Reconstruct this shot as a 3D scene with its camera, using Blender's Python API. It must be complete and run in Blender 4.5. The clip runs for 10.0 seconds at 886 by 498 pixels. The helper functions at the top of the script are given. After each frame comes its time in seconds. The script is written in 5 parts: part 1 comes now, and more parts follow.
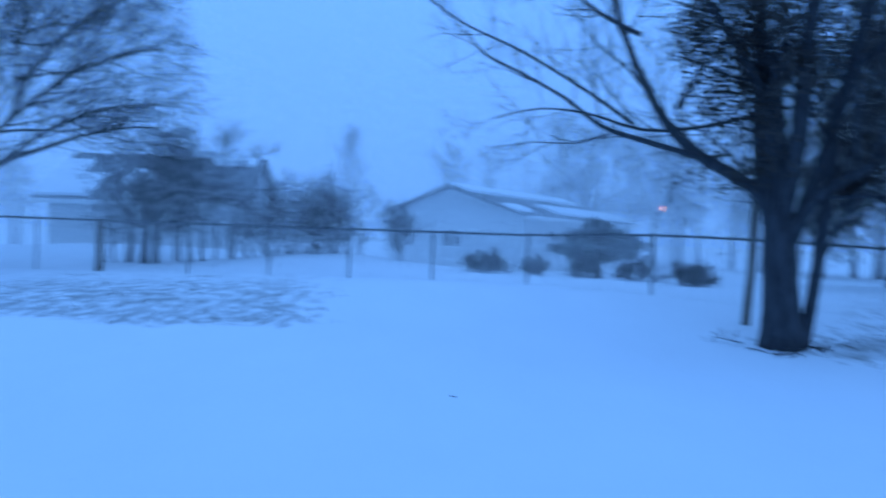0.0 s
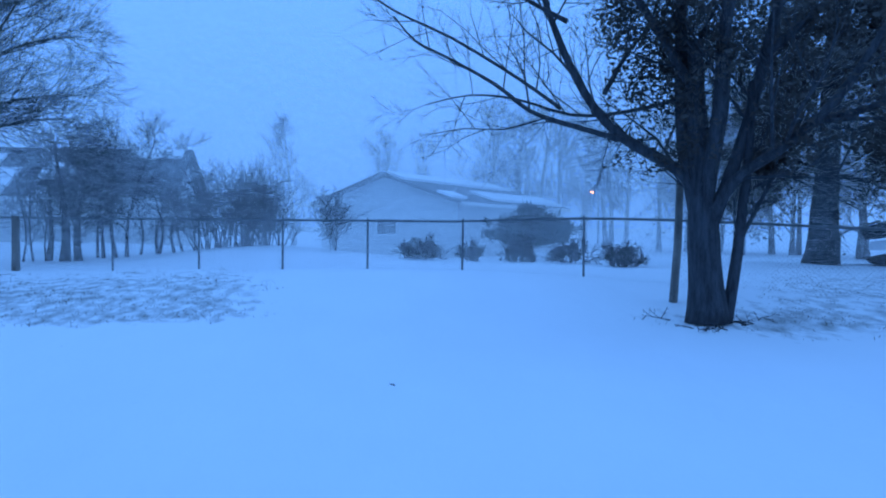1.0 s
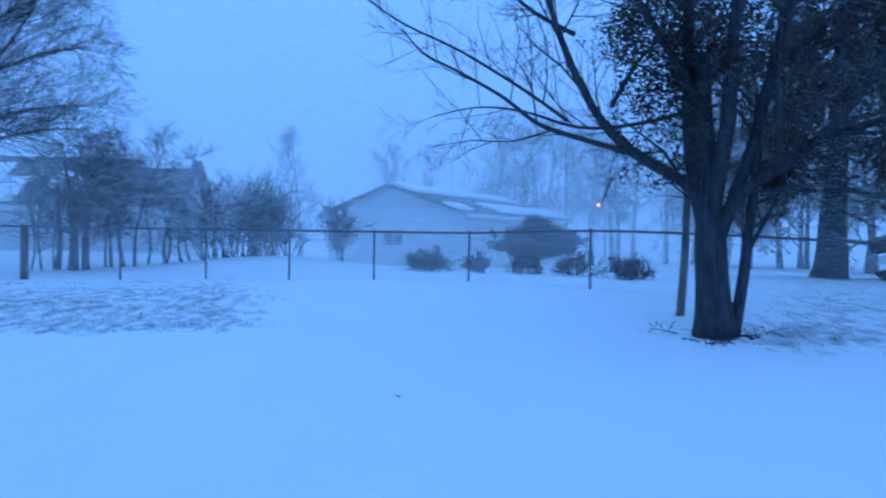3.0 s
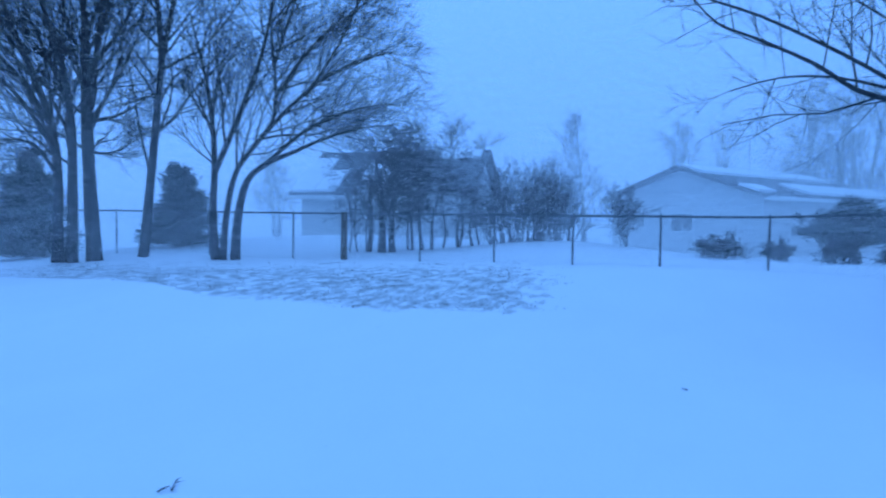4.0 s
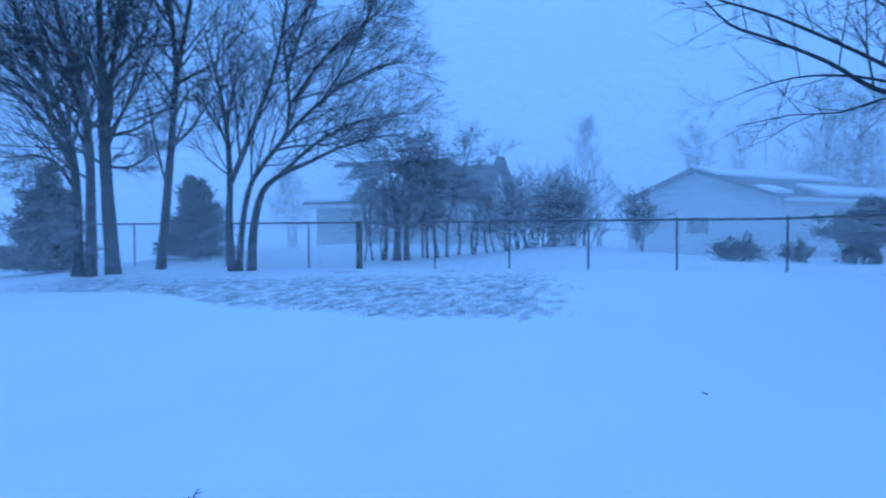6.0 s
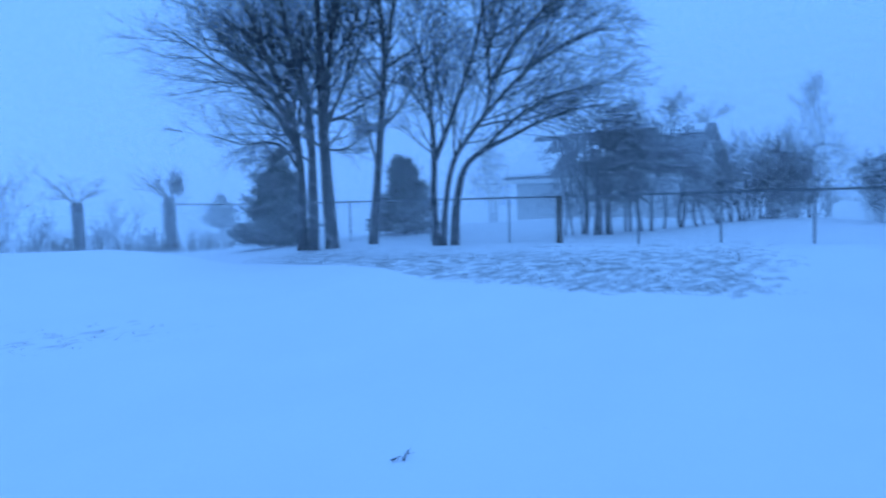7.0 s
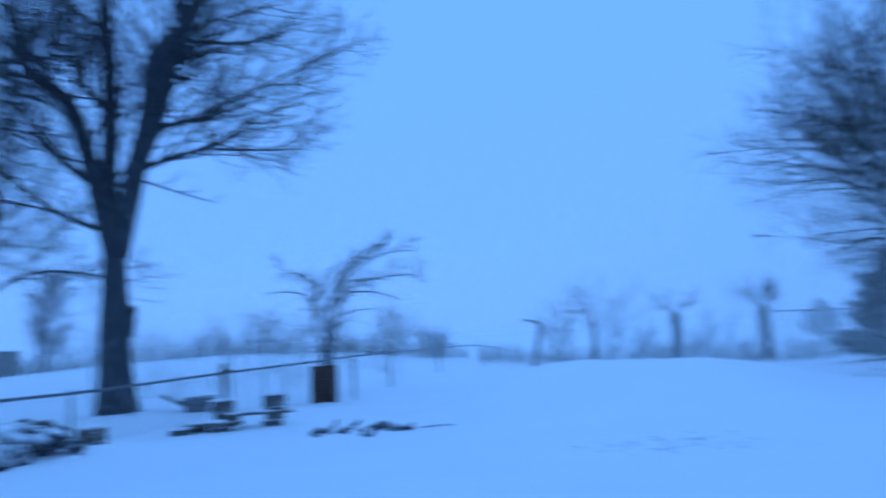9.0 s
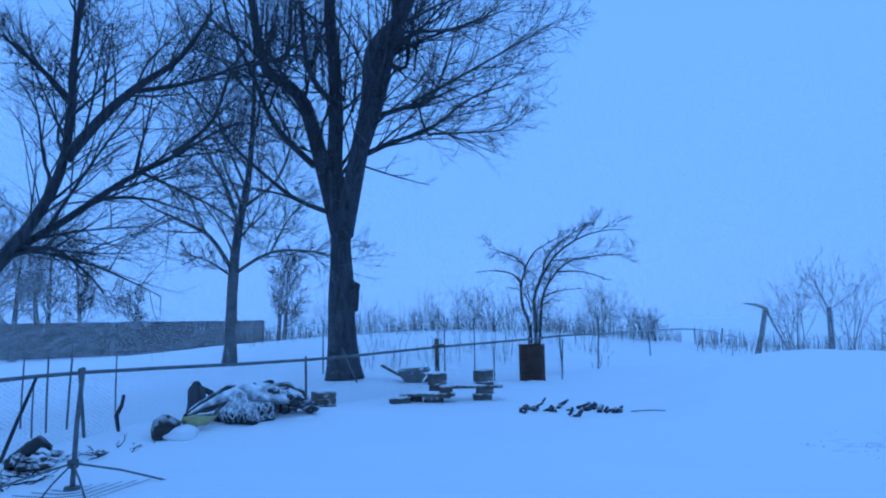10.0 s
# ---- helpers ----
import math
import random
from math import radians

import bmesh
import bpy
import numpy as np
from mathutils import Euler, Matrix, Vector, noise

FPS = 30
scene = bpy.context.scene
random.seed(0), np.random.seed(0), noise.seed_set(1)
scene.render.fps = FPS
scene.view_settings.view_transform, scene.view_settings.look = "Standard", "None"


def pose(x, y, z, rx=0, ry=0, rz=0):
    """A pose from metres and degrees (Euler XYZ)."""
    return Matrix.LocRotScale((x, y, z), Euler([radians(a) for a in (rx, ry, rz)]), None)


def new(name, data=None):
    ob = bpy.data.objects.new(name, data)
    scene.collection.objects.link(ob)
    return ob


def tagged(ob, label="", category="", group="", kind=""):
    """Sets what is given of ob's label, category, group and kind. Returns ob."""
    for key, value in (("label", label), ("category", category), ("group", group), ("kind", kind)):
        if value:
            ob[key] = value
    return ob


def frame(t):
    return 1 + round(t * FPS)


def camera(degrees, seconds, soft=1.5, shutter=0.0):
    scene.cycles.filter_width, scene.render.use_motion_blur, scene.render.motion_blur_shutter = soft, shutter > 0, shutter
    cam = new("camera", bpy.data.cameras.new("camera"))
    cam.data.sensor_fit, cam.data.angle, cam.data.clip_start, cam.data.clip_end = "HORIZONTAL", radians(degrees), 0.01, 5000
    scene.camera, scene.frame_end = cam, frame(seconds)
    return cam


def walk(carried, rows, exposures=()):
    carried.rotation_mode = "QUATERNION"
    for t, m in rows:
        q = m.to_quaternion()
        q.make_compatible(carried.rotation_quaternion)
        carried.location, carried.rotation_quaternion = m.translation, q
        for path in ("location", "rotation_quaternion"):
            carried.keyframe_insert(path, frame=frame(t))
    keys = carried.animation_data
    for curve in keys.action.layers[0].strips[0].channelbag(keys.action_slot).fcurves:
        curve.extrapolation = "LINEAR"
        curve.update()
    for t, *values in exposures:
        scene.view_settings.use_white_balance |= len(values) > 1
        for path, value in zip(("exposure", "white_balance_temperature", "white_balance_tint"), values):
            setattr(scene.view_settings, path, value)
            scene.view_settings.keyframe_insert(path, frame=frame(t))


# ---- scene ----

# ------------------------------------------------------------------ camera
cam = camera(64.1, 10.0, soft=2.0, shutter=0.8)
EYE = 1.5
# seconds, yaw, pitch, roll in degrees: a hand-held turn on one spot
TURN = [
    (0.0, 0.24, -0.87, -1.9), (0.1, -1.8, -1.1, -1.5), (0.2, -3.6, -1.4, -1.2), (0.3, -5.3, -1.7, -1.0), (0.4, -5.7, -1.85, -0.9),
    (0.5, -5.75, -1.86, -0.86), (1.0, -5.03, -1.76, -0.36), (1.5, -7.02, -1.1, -1.08), (2.0, -6.3, -1.13, -0.4), (2.2, -6.52, -1.3, -0.22),
    (2.75, -5.2, -1.1, -0.6), (3.3, -0.38, -0.69, -1.12), (3.4, 2.5, -1.35, -1.2), (3.5, 4.97, -1.72, -1.34), (3.7, 9.6, -2.0, -1.1),
    (3.8, 12.9, -2.1, -0.9), (3.9, 16.6, -2.2, -0.7), (4.0, 18.15, -2.3, -0.59), (4.5, 18.75, -2.42, 0.57), (5.0, 18.28, -2.58, 0.11),
    (5.2, 17.94, -2.27, -0.3), (5.75, 18.6, -1.9, 0.2), (6.3, 22.56, -1.81, 0.87), (6.5, 26.91, -3.58, 1.59), (7.0, 35.4, -3.5, 1.46),
    (7.5, 39.17, -2.73, 0.8), (7.8, 43.5, -0.4, 1.3), (8.0, 47.7, 1.32, 1.86), (8.3, 55.1, 3.7, 1.9), (8.5, 61.25, 4.95, 2.02),
    (8.7, 67.75, 5.7, 2.3), (8.8, 73.2, 6.0, 2.6), (9.0, 80.85, 6.95, 2.7), (9.2, 87.45, 6.6, 2.5), (9.5, 95.52, 5.83, 2.26),
    (9.7, 97.2, 5.85, 1.6), (10.0, 97.44, 5.82, 0.99)]
walk(cam, [(t, pose(0, 0, EYE, 90 + p, r, y)) for t, y, p, r in TURN], exposures=[(0.0, -0.04), (2.2, 0.0), (3.3, 0.05), (6.5, 0.05), (7.5, 0.02), (9.0, -0.1), (10.0, -0.13)])

# ------------------------------------------------------------------ light: a thick overcast sky at dusk
world = bpy.data.worlds.new("overcast_dusk")
scene.world = world
world.use_nodes = True
wn, wl = world.node_tree.nodes, world.node_tree.links
wn.clear()
sky = wn.new("ShaderNodeTexSky")
sky.sky_type, sky.sun_disc = "NISHITA", False
sky.sun_elevation, sky.sun_rotation, sky.air_density, sky.dust_density = radians(35), radians(120), 1.0, 1.0
sky_light = wn.new("ShaderNodeBackground")
sky_light.inputs["Strength"].default_value = 0.006
wl.new(sky.outputs[0], sky_light.inputs["Color"])
cloud_light = wn.new("ShaderNodeBackground")
cloud_light.inputs["Color"].default_value = (0.170, 0.495, 1.29, 1)
cloud_light.inputs["Strength"].default_value = 1.0
both = wn.new("ShaderNodeAddShader")
wl.new(sky_light.outputs[0], both.inputs[0])
wl.new(cloud_light.outputs[0], both.inputs[1])
wout = wn.new("ShaderNodeOutputWorld")
wl.new(both.outputs[0], wout.inputs["Surface"])
sun = new("sun", bpy.data.lights.new("sun", "SUN"))
sun.data.energy, sun.data.angle, sun.data.color = 0.5, radians(100), (0.155, 0.45, 1.07)
sun.matrix_world = pose(0, 0, 30, 20, 15, 0)


# ------------------------------------------------------------------ materials
def material(name, color, color2, scale=4.0, rough=0.85, metal=0.0, bump=0.3, fine=40.0, stretch=(1, 1, 1)):
    """Two colours mixed by noise at two scales, with relief."""
    m = bpy.data.materials.new(name)
    m.use_nodes = True
    n, l = m.node_tree.nodes, m.node_tree.links
    shader = n["Principled BSDF"]
    shader.inputs["Roughness"].default_value, shader.inputs["Metallic"].default_value = rough, metal
    where = n.new("ShaderNodeTexCoord")
    mapping = n.new("ShaderNodeMapping")
    mapping.inputs["Scale"].default_value = stretch
    l.new(where.outputs["Object"], mapping.inputs["Vector"])
    coarse, grain = n.new("ShaderNodeTexNoise"), n.new("ShaderNodeTexNoise")
    coarse.inputs["Scale"].default_value, grain.inputs["Scale"].default_value = scale, fine
    coarse.inputs["Detail"].default_value = grain.inputs["Detail"].default_value = 5
    for tex in (coarse, grain):
        l.new(mapping.outputs[0], tex.inputs["Vector"])
    blend = n.new("ShaderNodeMath")
    blend.operation = "MULTIPLY_ADD"
    l.new(grain.outputs["Fac"], blend.inputs[0])
    blend.inputs[1].default_value = 0.6
    l.new(coarse.outputs["Fac"], blend.inputs[2])
    ramp = n.new("ShaderNodeValToRGB")
    ramp.color_ramp.elements[0].position, ramp.color_ramp.elements[1].position = 0.55, 1.05
    ramp.color_ramp.elements[0].color, ramp.color_ramp.elements[1].color = (*color, 1), (*color2, 1)
    l.new(blend.outputs[0], ramp.inputs["Fac"])
    l.new(ramp.outputs[0], shader.inputs["Base Color"])
    relief = n.new("ShaderNodeBump")
    relief.inputs["Strength"].default_value, relief.inputs["Distance"].default_value = bump, 0.02
    l.new(blend.outputs[0], relief.inputs["Height"])
    l.new(relief.outputs[0], shader.inputs["Normal"])
    return m


bark = material("bark", (0.018, 0.02, 0.024), (0.066, 0.072, 0.084), 3, 0.95, 0, 0.9, 14, (5, 5, 0.8))
twig_bark = material("twig_bark", (0.022, 0.024, 0.029), (0.052, 0.056, 0.066), 5, 0.9)
dead_leaf = material("dead_leaf", (0.028, 0.024, 0.022), (0.075, 0.062, 0.052), 6, 0.8)
dry_stem = material("dry_stem", (0.07, 0.055, 0.04), (0.16, 0.13, 0.09), 5, 0.9)
needle = material("needle", (0.014, 0.024, 0.024), (0.045, 0.07, 0.062), 2, 0.8)
galvanised = material("galvanised_steel", (0.10, 0.11, 0.115), (0.2, 0.21, 0.215), 6, 0.55, 0.6, 0.1)
wire_steel = material("wire_steel", (0.16, 0.17, 0.17), (0.26, 0.27, 0.27), 6, 0.55, 0.5, 0.1)
old_wood = material("weathered_wood", (0.05, 0.042, 0.035), (0.17, 0.145, 0.12), 3, 0.9, 0, 0.5, 25, (3, 3, 0.6))
grey_wood = material("pale_grey_wood", (0.11, 0.10, 0.09), (0.28, 0.26, 0.235), 3, 0.9, 0, 0.5, 25, (3, 3, 0.6))
dark_wood = material("dark_board", (0.02, 0.019, 0.018), (0.065, 0.06, 0.056), 2, 0.9, 0, 0.5, 18, (1, 1, 6))
snow_cover = material("snow_cover", (0.82, 0.84, 0.86), (0.9, 0.91, 0.92), 1.5, 0.7, 0, 0.4, 12)
siding = material("pale_vinyl_siding", (0.5, 0.51, 0.5), (0.62, 0.62, 0.6), 0.6, 0.6, 0, 0.3, 9, (0.2, 0.2, 8))
shingle = material("shingle", (0.05, 0.05, 0.055), (0.13, 0.13, 0.135), 2, 0.9, 0, 0.5, 16)
trim_paint = material("trim_paint", (0.62, 0.62, 0.6), (0.75, 0.75, 0.73), 3, 0.5)
dark_glass = material("dark_window_glass", (0.01, 0.012, 0.014), (0.02, 0.022, 0.025), 1, 0.35, 0, 0.02)
rust = material("rusty_steel", (0.03, 0.013, 0.009), (0.085, 0.034, 0.02), 5, 0.85, 0.2, 0.5, 30)
concrete = material("concrete_block", (0.06, 0.055, 0.05), (0.16, 0.15, 0.14), 4, 0.95, 0, 0.5, 45)
tarp = material("blue_grey_tarpaulin", (0.10, 0.12, 0.13), (0.24, 0.26, 0.27), 3, 0.5, 0, 0.5, 12)
black_rubber = material("black_rubber", (0.012, 0.012, 0.013), (0.035, 0.034, 0.033), 5, 0.75)
yellow_plastic = material("yellow_plastic", (0.34, 0.30, 0.10), (0.5, 0.46, 0.25), 4, 0.5)
dark_canvas = material("dark_canvas", (0.012, 0.014, 0.018), (0.04, 0.042, 0.05), 3, 0.8)
def snowed(m, name, amount, scale=9.0):
    """A copy of a material with driven snow sticking to it in patches, most on faces that look up."""
    m = m.copy()
    m.name = name
    n, l = m.node_tree.nodes, m.node_tree.links
    shader = n["Principled BSDF"]
    colour = shader.inputs["Base Color"].links[0].from_socket
    where, geometry, patch = n.new("ShaderNodeTexCoord"), n.new("ShaderNodeNewGeometry"), n.new("ShaderNodeTexNoise")
    patch.inputs["Scale"].default_value, patch.inputs["Detail"].default_value = scale, 6
    l.new(where.outputs["Object"], patch.inputs["Vector"])
    axes = n.new("ShaderNodeSeparateXYZ")
    l.new(geometry.outputs["Normal"], axes.inputs[0])
    lie = n.new("ShaderNodeMath")
    lie.operation = "MULTIPLY_ADD"
    l.new(axes.outputs["Z"], lie.inputs[0])
    lie.inputs[1].default_value = 0.28
    l.new(patch.outputs["Fac"], lie.inputs[2])
    edge = n.new("ShaderNodeMapRange")
    edge.inputs["From Min"].default_value, edge.inputs["From Max"].default_value = 0.78 - amount, 1.08 - amount
    l.new(lie.outputs[0], edge.inputs["Value"])
    mix = n.new("ShaderNodeMix")
    mix.data_type = "RGBA"
    l.new(edge.outputs[0], mix.inputs["Factor"])
    l.new(colour, mix.inputs[6])
    mix.inputs[7].default_value = (0.86, 0.875, 0.89, 1)
    l.new(mix.outputs[2], shader.inputs["Base Color"])
    return m


snowy_bark = snowed(bark, "snow_dusted_bark", 0.2)
snowy_tarp = snowed(tarp, "snow_dusted_tarpaulin", 0.26, 7)
snowy_concrete = snowed(concrete, "snow_dusted_concrete", 0.2)
snowy_wood = snowed(old_wood, "snow_dusted_wood", 0.22)
snowy_canvas = snowed(dark_canvas, "snow_dusted_canvas", 0.12, 4)
snowy_brush = snowed(dead_leaf, "snow_caked_brush", 0.27, 5)
lamp_glow = bpy.data.materials.new("sodium_lamp")
lamp_glow.use_nodes = True
lamp_glow.node_tree.nodes["Principled BSDF"].inputs["Emission Color"].default_value = (1.0, 0.33, 0.09, 1)
lamp_glow.node_tree.nodes["Principled BSDF"].inputs["Emission Strength"].default_value = 14


# ------------------------------------------------------------------ plan and ground
def smooth(a, b, v):
    u = min(1.0, max(0.0, (v - a) / (b - a)))
    return u * u * (3 - 2 * u)


def polar(x, y):
    return math.degrees(math.atan2(-x, y)), math.hypot(x, y)


# heading, distance, height, width across, width along: drifts, mounds and the bank
# heights fit the camera's view; the first drift hides a house wall's foot
DRIFTS = [(25, 24.5, 0.6, 5, 1.7), (-25.6, 10.2, -0.1, 1.6, 1.0), (104, 30, 0.85, 7, 4), (88, 31, 0.55, 6, 4), (106, 16, 0.25, 3, 2.5), (-33, 20, 0.12, 4, 4), (0, 15, 0.12, 4, 2.5), (8.5, 20.2, 0.42, 2.2, 1.6), (113, 10.5, 0.28, 2.0, 0.9)]


def drift(az, r, az0, d0, amp, st, sr):
    side = math.radians((az - az0 + 180) % 360 - 180) * d0 / st
    return amp * math.exp(-0.5 * (side * side + ((r - d0) / sr) ** 2))


def ground_z(x, y):
    az, r = polar(x, y)
    back = smooth(60, 38, az) * smooth(-120, -70, az)
    z = 0.52 * smooth(6.5, 14, r) * back - 0.3 * smooth(20, 30, r) * back
    knoll = math.radians(az - 66) * 14.2 / 3.3
    z += 0.88 * math.exp(-min(knoll ** 4, 50) - 0.5 * ((r - 14.2) / 2.3) ** 2)
    for b in DRIFTS:
        z += drift(az, r, *b)
    z -= 0.04 * bare_shade_amount(az, r)
    z += 0.05 * noise.noise((x * 0.35, y * 0.35, 3)) + 0.02 * noise.noise((x * 1.3, y * 1.3, 7)) * smooth(40, 20, r)
    return z


def bare_shade_amount(az, r):
    """Where wind has scoured the snow off the grass, with tree shade painted in at the right."""
    front = 9.9 + 0.9 * smooth(22, 34, az) + 5.5 * smooth(34, 53, az)
    patch = smooth(front - 0.25, front + 0.35, r) * smooth(front + 7.5, front + 2.2, r) * smooth(5, 14, az) * smooth(56, 46, az) * 0.8
    root = math.exp(-0.5 * (((az + 28) / 5) ** 2 + ((r - 10.7) / 0.55) ** 2)) * 0.75
    # partly bare grass, partly shade under the trees put into the ground colour
    right = smooth(-26, -33, az) * smooth(9, 11, r) * smooth(19, 15, r) * 0.6
    hump = math.exp(-0.5 * (((az - 64) / 7) ** 2 + ((r - 9.2) / 0.5) ** 2)) * 0.45
    return min(1.0, patch + root + right + hump)


def at(az, d, up=0.0):
    """The place at a heading (degrees to the left of straight ahead) and distance, on the ground."""
    x, y = -math.sin(math.radians(az)) * d, math.cos(math.radians(az)) * d
    return Vector((x, y, ground_z(x, y) + up))


def height_at(el, d):
    return EYE + math.tan(math.radians(el)) * d


# ------------------------------------------------------------------ mesh helpers
class Shape:
    def __init__(self):
        self.v, self.f = [], []

    def tube(self, pts, radii, n=6, cap=True):
        pts = [Vector(p) for p in pts]
        first = len(self.v)
        u = None
        for i, p in enumerate(pts):
            t = (pts[min(i + 1, len(pts) - 1)] - pts[max(i - 1, 0)]).normalized()
            if u is None:
                u = t.orthogonal().normalized()
            u = (u - t * u.dot(t)).normalized()
            w = t.cross(u)
            for k in range(n):
                a = 2 * math.pi * k / n
                self.v.append(p + (u * math.cos(a) + w * math.sin(a)) * radii[i])
        for i in range(len(pts) - 1):
            for k in range(n):
                a, b = first + i * n + k, first + i * n + (k + 1) % n
                self.f.append((a, b, b + n, a + n))
        if cap:
            self.f.append(tuple(first + k for k in reversed(range(n))))
            self.f.append(tuple(first + (len(pts) - 1) * n + k for k in range(n)))
        return self

    def spike(self, pts, r):
        """A thin twig that runs out to a point."""
        first = len(self.v)
        t = (pts[1] - pts[0]).normalized()
        u = t.orthogonal().normalized() * r
        w = t.cross(u)
        ring = [u, w * 0.87 - u * 0.5, w * -0.87 - u * 0.5]
        self.v += [pts[0] + o for o in ring] + [pts[2]]
        self.f += [(first + k, first + (k + 1) % 3, first + 3) for k in range(3)]

    def box(self, centre, size, turn=0.0, tilt=0.0, chamfer=0.012):
        sx, sy, sz = (s / 2 for s in size)
        c = min(chamfer, sx * 0.4, sy * 0.4, sz * 0.4)
        bm = bmesh.new()
        bmesh.ops.create_cube(bm, size=1, matrix=Matrix.Diagonal((size[0], size[1], size[2], 1)))
        bmesh.ops.bevel(bm, geom=bm.edges[:], offset=c, segments=1, affect="EDGES")
        return self.take(bm, Matrix.Translation(centre) @ pose(0, 0, 0, 0, tilt, turn))

    def take(self, bm, m=Matrix.Identity(4)):
        first = len(self.v)
        bm.verts.index_update()
        self.v += [m @ v.co for v in bm.verts]
        self.f += [tuple(first + v.index for v in f.verts) for f in bm.faces]
        bm.free()
        return self

    def prism(self, outline, axis_a, axis_b, depth_vec, origin):
        """An outline in the plane of two axes, given depth."""
        first, n = len(self.v), len(outline)
        for off in (Vector((0, 0, 0)), Vector(depth_vec)):
            for a, b in outline:
                self.v.append(Vector(origin) + Vector(axis_a) * a + Vector(axis_b) * b + off)
        self.f.append(tuple(first + k for k in range(n)))
        self.f.append(tuple(first + n + k for k in reversed(range(n))))
        for k in range(n):
            j = (k + 1) % n
            self.f.append((first + k, first + n + k, first + n + j, first + j))
        return self

    def lump(self, centre, size, seed=0, rough=0.25, detail=2, scale=1.4):
        bm = bmesh.new()
        bmesh.ops.create_icosphere(bm, subdivisions=detail, radius=1)
        for v in bm.verts:
            k = 1 + rough * noise.noise(v.co * scale + Vector((seed * 3.1, seed * 1.7, seed)))
            v.co = Vector((v.co.x * size[0], v.co.y * size[1], v.co.z * size[2])) * k
        return self.take(bm, Matrix.Translation(centre))

    def mesh(self, name, smooth_faces=False):
        me = bpy.data.meshes.new(name)
        me.from_pydata([tuple(p) for p in self.v], [], self.f)
        if smooth_faces:
            me.polygons.foreach_set("use_smooth", [True] * len(me.polygons))
        me.update()
        return me


def thing(name, place, label, category, group="", kind="", turn=0.0):
    ob = new(name)
    ob.empty_display_size = 0.2
    ob.matrix_world = Matrix.Translation(place) @ pose(0, 0, 0, 0, 0, turn)
    return tagged(ob, label, category, group, kind)


def part(name, shape, mat, parent, label="", smooth_faces=False):
    me = shape.mesh(name, smooth_faces)
    me.materials.append(mat)
    ob = new(name, me)
    ob.parent = parent
    if label:
        tagged(ob, label)
    return ob


# ------------------------------------------------------------------ ground sheet
def build_ground():
    sectors, rings = 400, 180
    radii = [0.0] + [0.6 * (1500 / 0.6) ** (i / (rings - 1)) for i in range(rings)]
    verts, faces, bare = [(0, 0, ground_z(0, 0))], [], [0.0]
    for r in radii[1:]:
        for k in range(sectors):
            a = 2 * math.pi * k / sectors
            x, y = math.cos(a) * r, math.sin(a) * r
            verts.append((x, y, ground_z(x, y)))
            bare.append(bare_shade_amount(*polar(x, y)))
    for k in range(sectors):
        faces.append((0, 1 + k, 1 + (k + 1) % sectors))
    for i in range(rings - 1):
        a, b = 1 + i * sectors, 1 + (i + 1) * sectors
        for k in range(sectors):
            j = (k + 1) % sectors
            faces.append((a + k, b + k, b + j, a + j))
    me = bpy.data.meshes.new("ground")
    me.from_pydata(verts, [], faces)
    me.polygons.foreach_set("use_smooth", [True] * len(faces))
    layer = me.attributes.new("bare", "FLOAT", "POINT")
    layer.data.foreach_set("value", bare)
    m = bpy.data.materials.new("drifted_snow")
    m.use_nodes = True
    n, l = m.node_tree.nodes, m.node_tree.links
    shader = n["Principled BSDF"]
    shader.inputs["Roughness"].default_value = 0.75
    where = n.new("ShaderNodeNewGeometry")
    amount = n.new("ShaderNodeAttribute")
    amount.attribute_name = "bare"
    stretch = n.new("ShaderNodeMapping")
    stretch.inputs["Rotation"].default_value = (0, 0, 0)
    stretch.inputs["Scale"].default_value = (1.7, 0.9, 1.0)
    l.new(where.outputs["Position"], stretch.inputs["Vector"])
    tuft, ripple, fine = (n.new("ShaderNodeTexNoise") for _ in range(3))
    tuft.inputs["Scale"].default_value, tuft.inputs["Detail"].default_value = 3.6, 9
    ripple.inputs["Scale"].default_value, ripple.inputs["Detail"].default_value = 0.5, 4
    fine.inputs["Scale"].default_value, fine.inputs["Detail"].default_value = 9, 6
    for tex in (tuft, ripple, fine):
        l.new(stretch.outputs[0], tex.inputs["Vector"])
    sift = n.new("ShaderNodeMath")
    sift.operation = "MULTIPLY_ADD"
    l.new(amount.outputs["Fac"], sift.inputs[0])
    sift.inputs[1].default_value = 0.48
    l.new(tuft.outputs["Fac"], sift.inputs[2])
    edge = n.new("ShaderNodeMapRange")
    edge.inputs["From Min"].default_value, edge.inputs["From Max"].default_value = 0.72, 1.12
    l.new(sift.outputs[0], edge.inputs["Value"])
    white, soil, mix = n.new("ShaderNodeValToRGB"), n.new("ShaderNodeValToRGB"), n.new("ShaderNodeMix")
    white.color_ramp.elements[0].color, white.color_ramp.elements[1].color = (0.83, 0.85, 0.87, 1), (0.91, 0.92, 0.93, 1)
    soil.color_ramp.elements[0].color, soil.color_ramp.elements[1].color = (0.15, 0.15, 0.14, 1), (0.4, 0.4, 0.39, 1)
    l.new(ripple.outputs["Fac"], white.inputs["Fac"])
    l.new(fine.outputs["Fac"], soil.inputs["Fac"])
    mix.data_type = "RGBA"
    l.new(edge.outputs[0], mix.inputs["Factor"])
    l.new(white.outputs[0], mix.inputs[6])
    l.new(soil.outputs[0], mix.inputs[7])
    l.new(mix.outputs[2], shader.inputs["Base Color"])
    low, high = n.new("ShaderNodeBump"), n.new("ShaderNodeBump")
    low.inputs["Strength"].default_value, low.inputs["Distance"].default_value = 0.35, 0.15
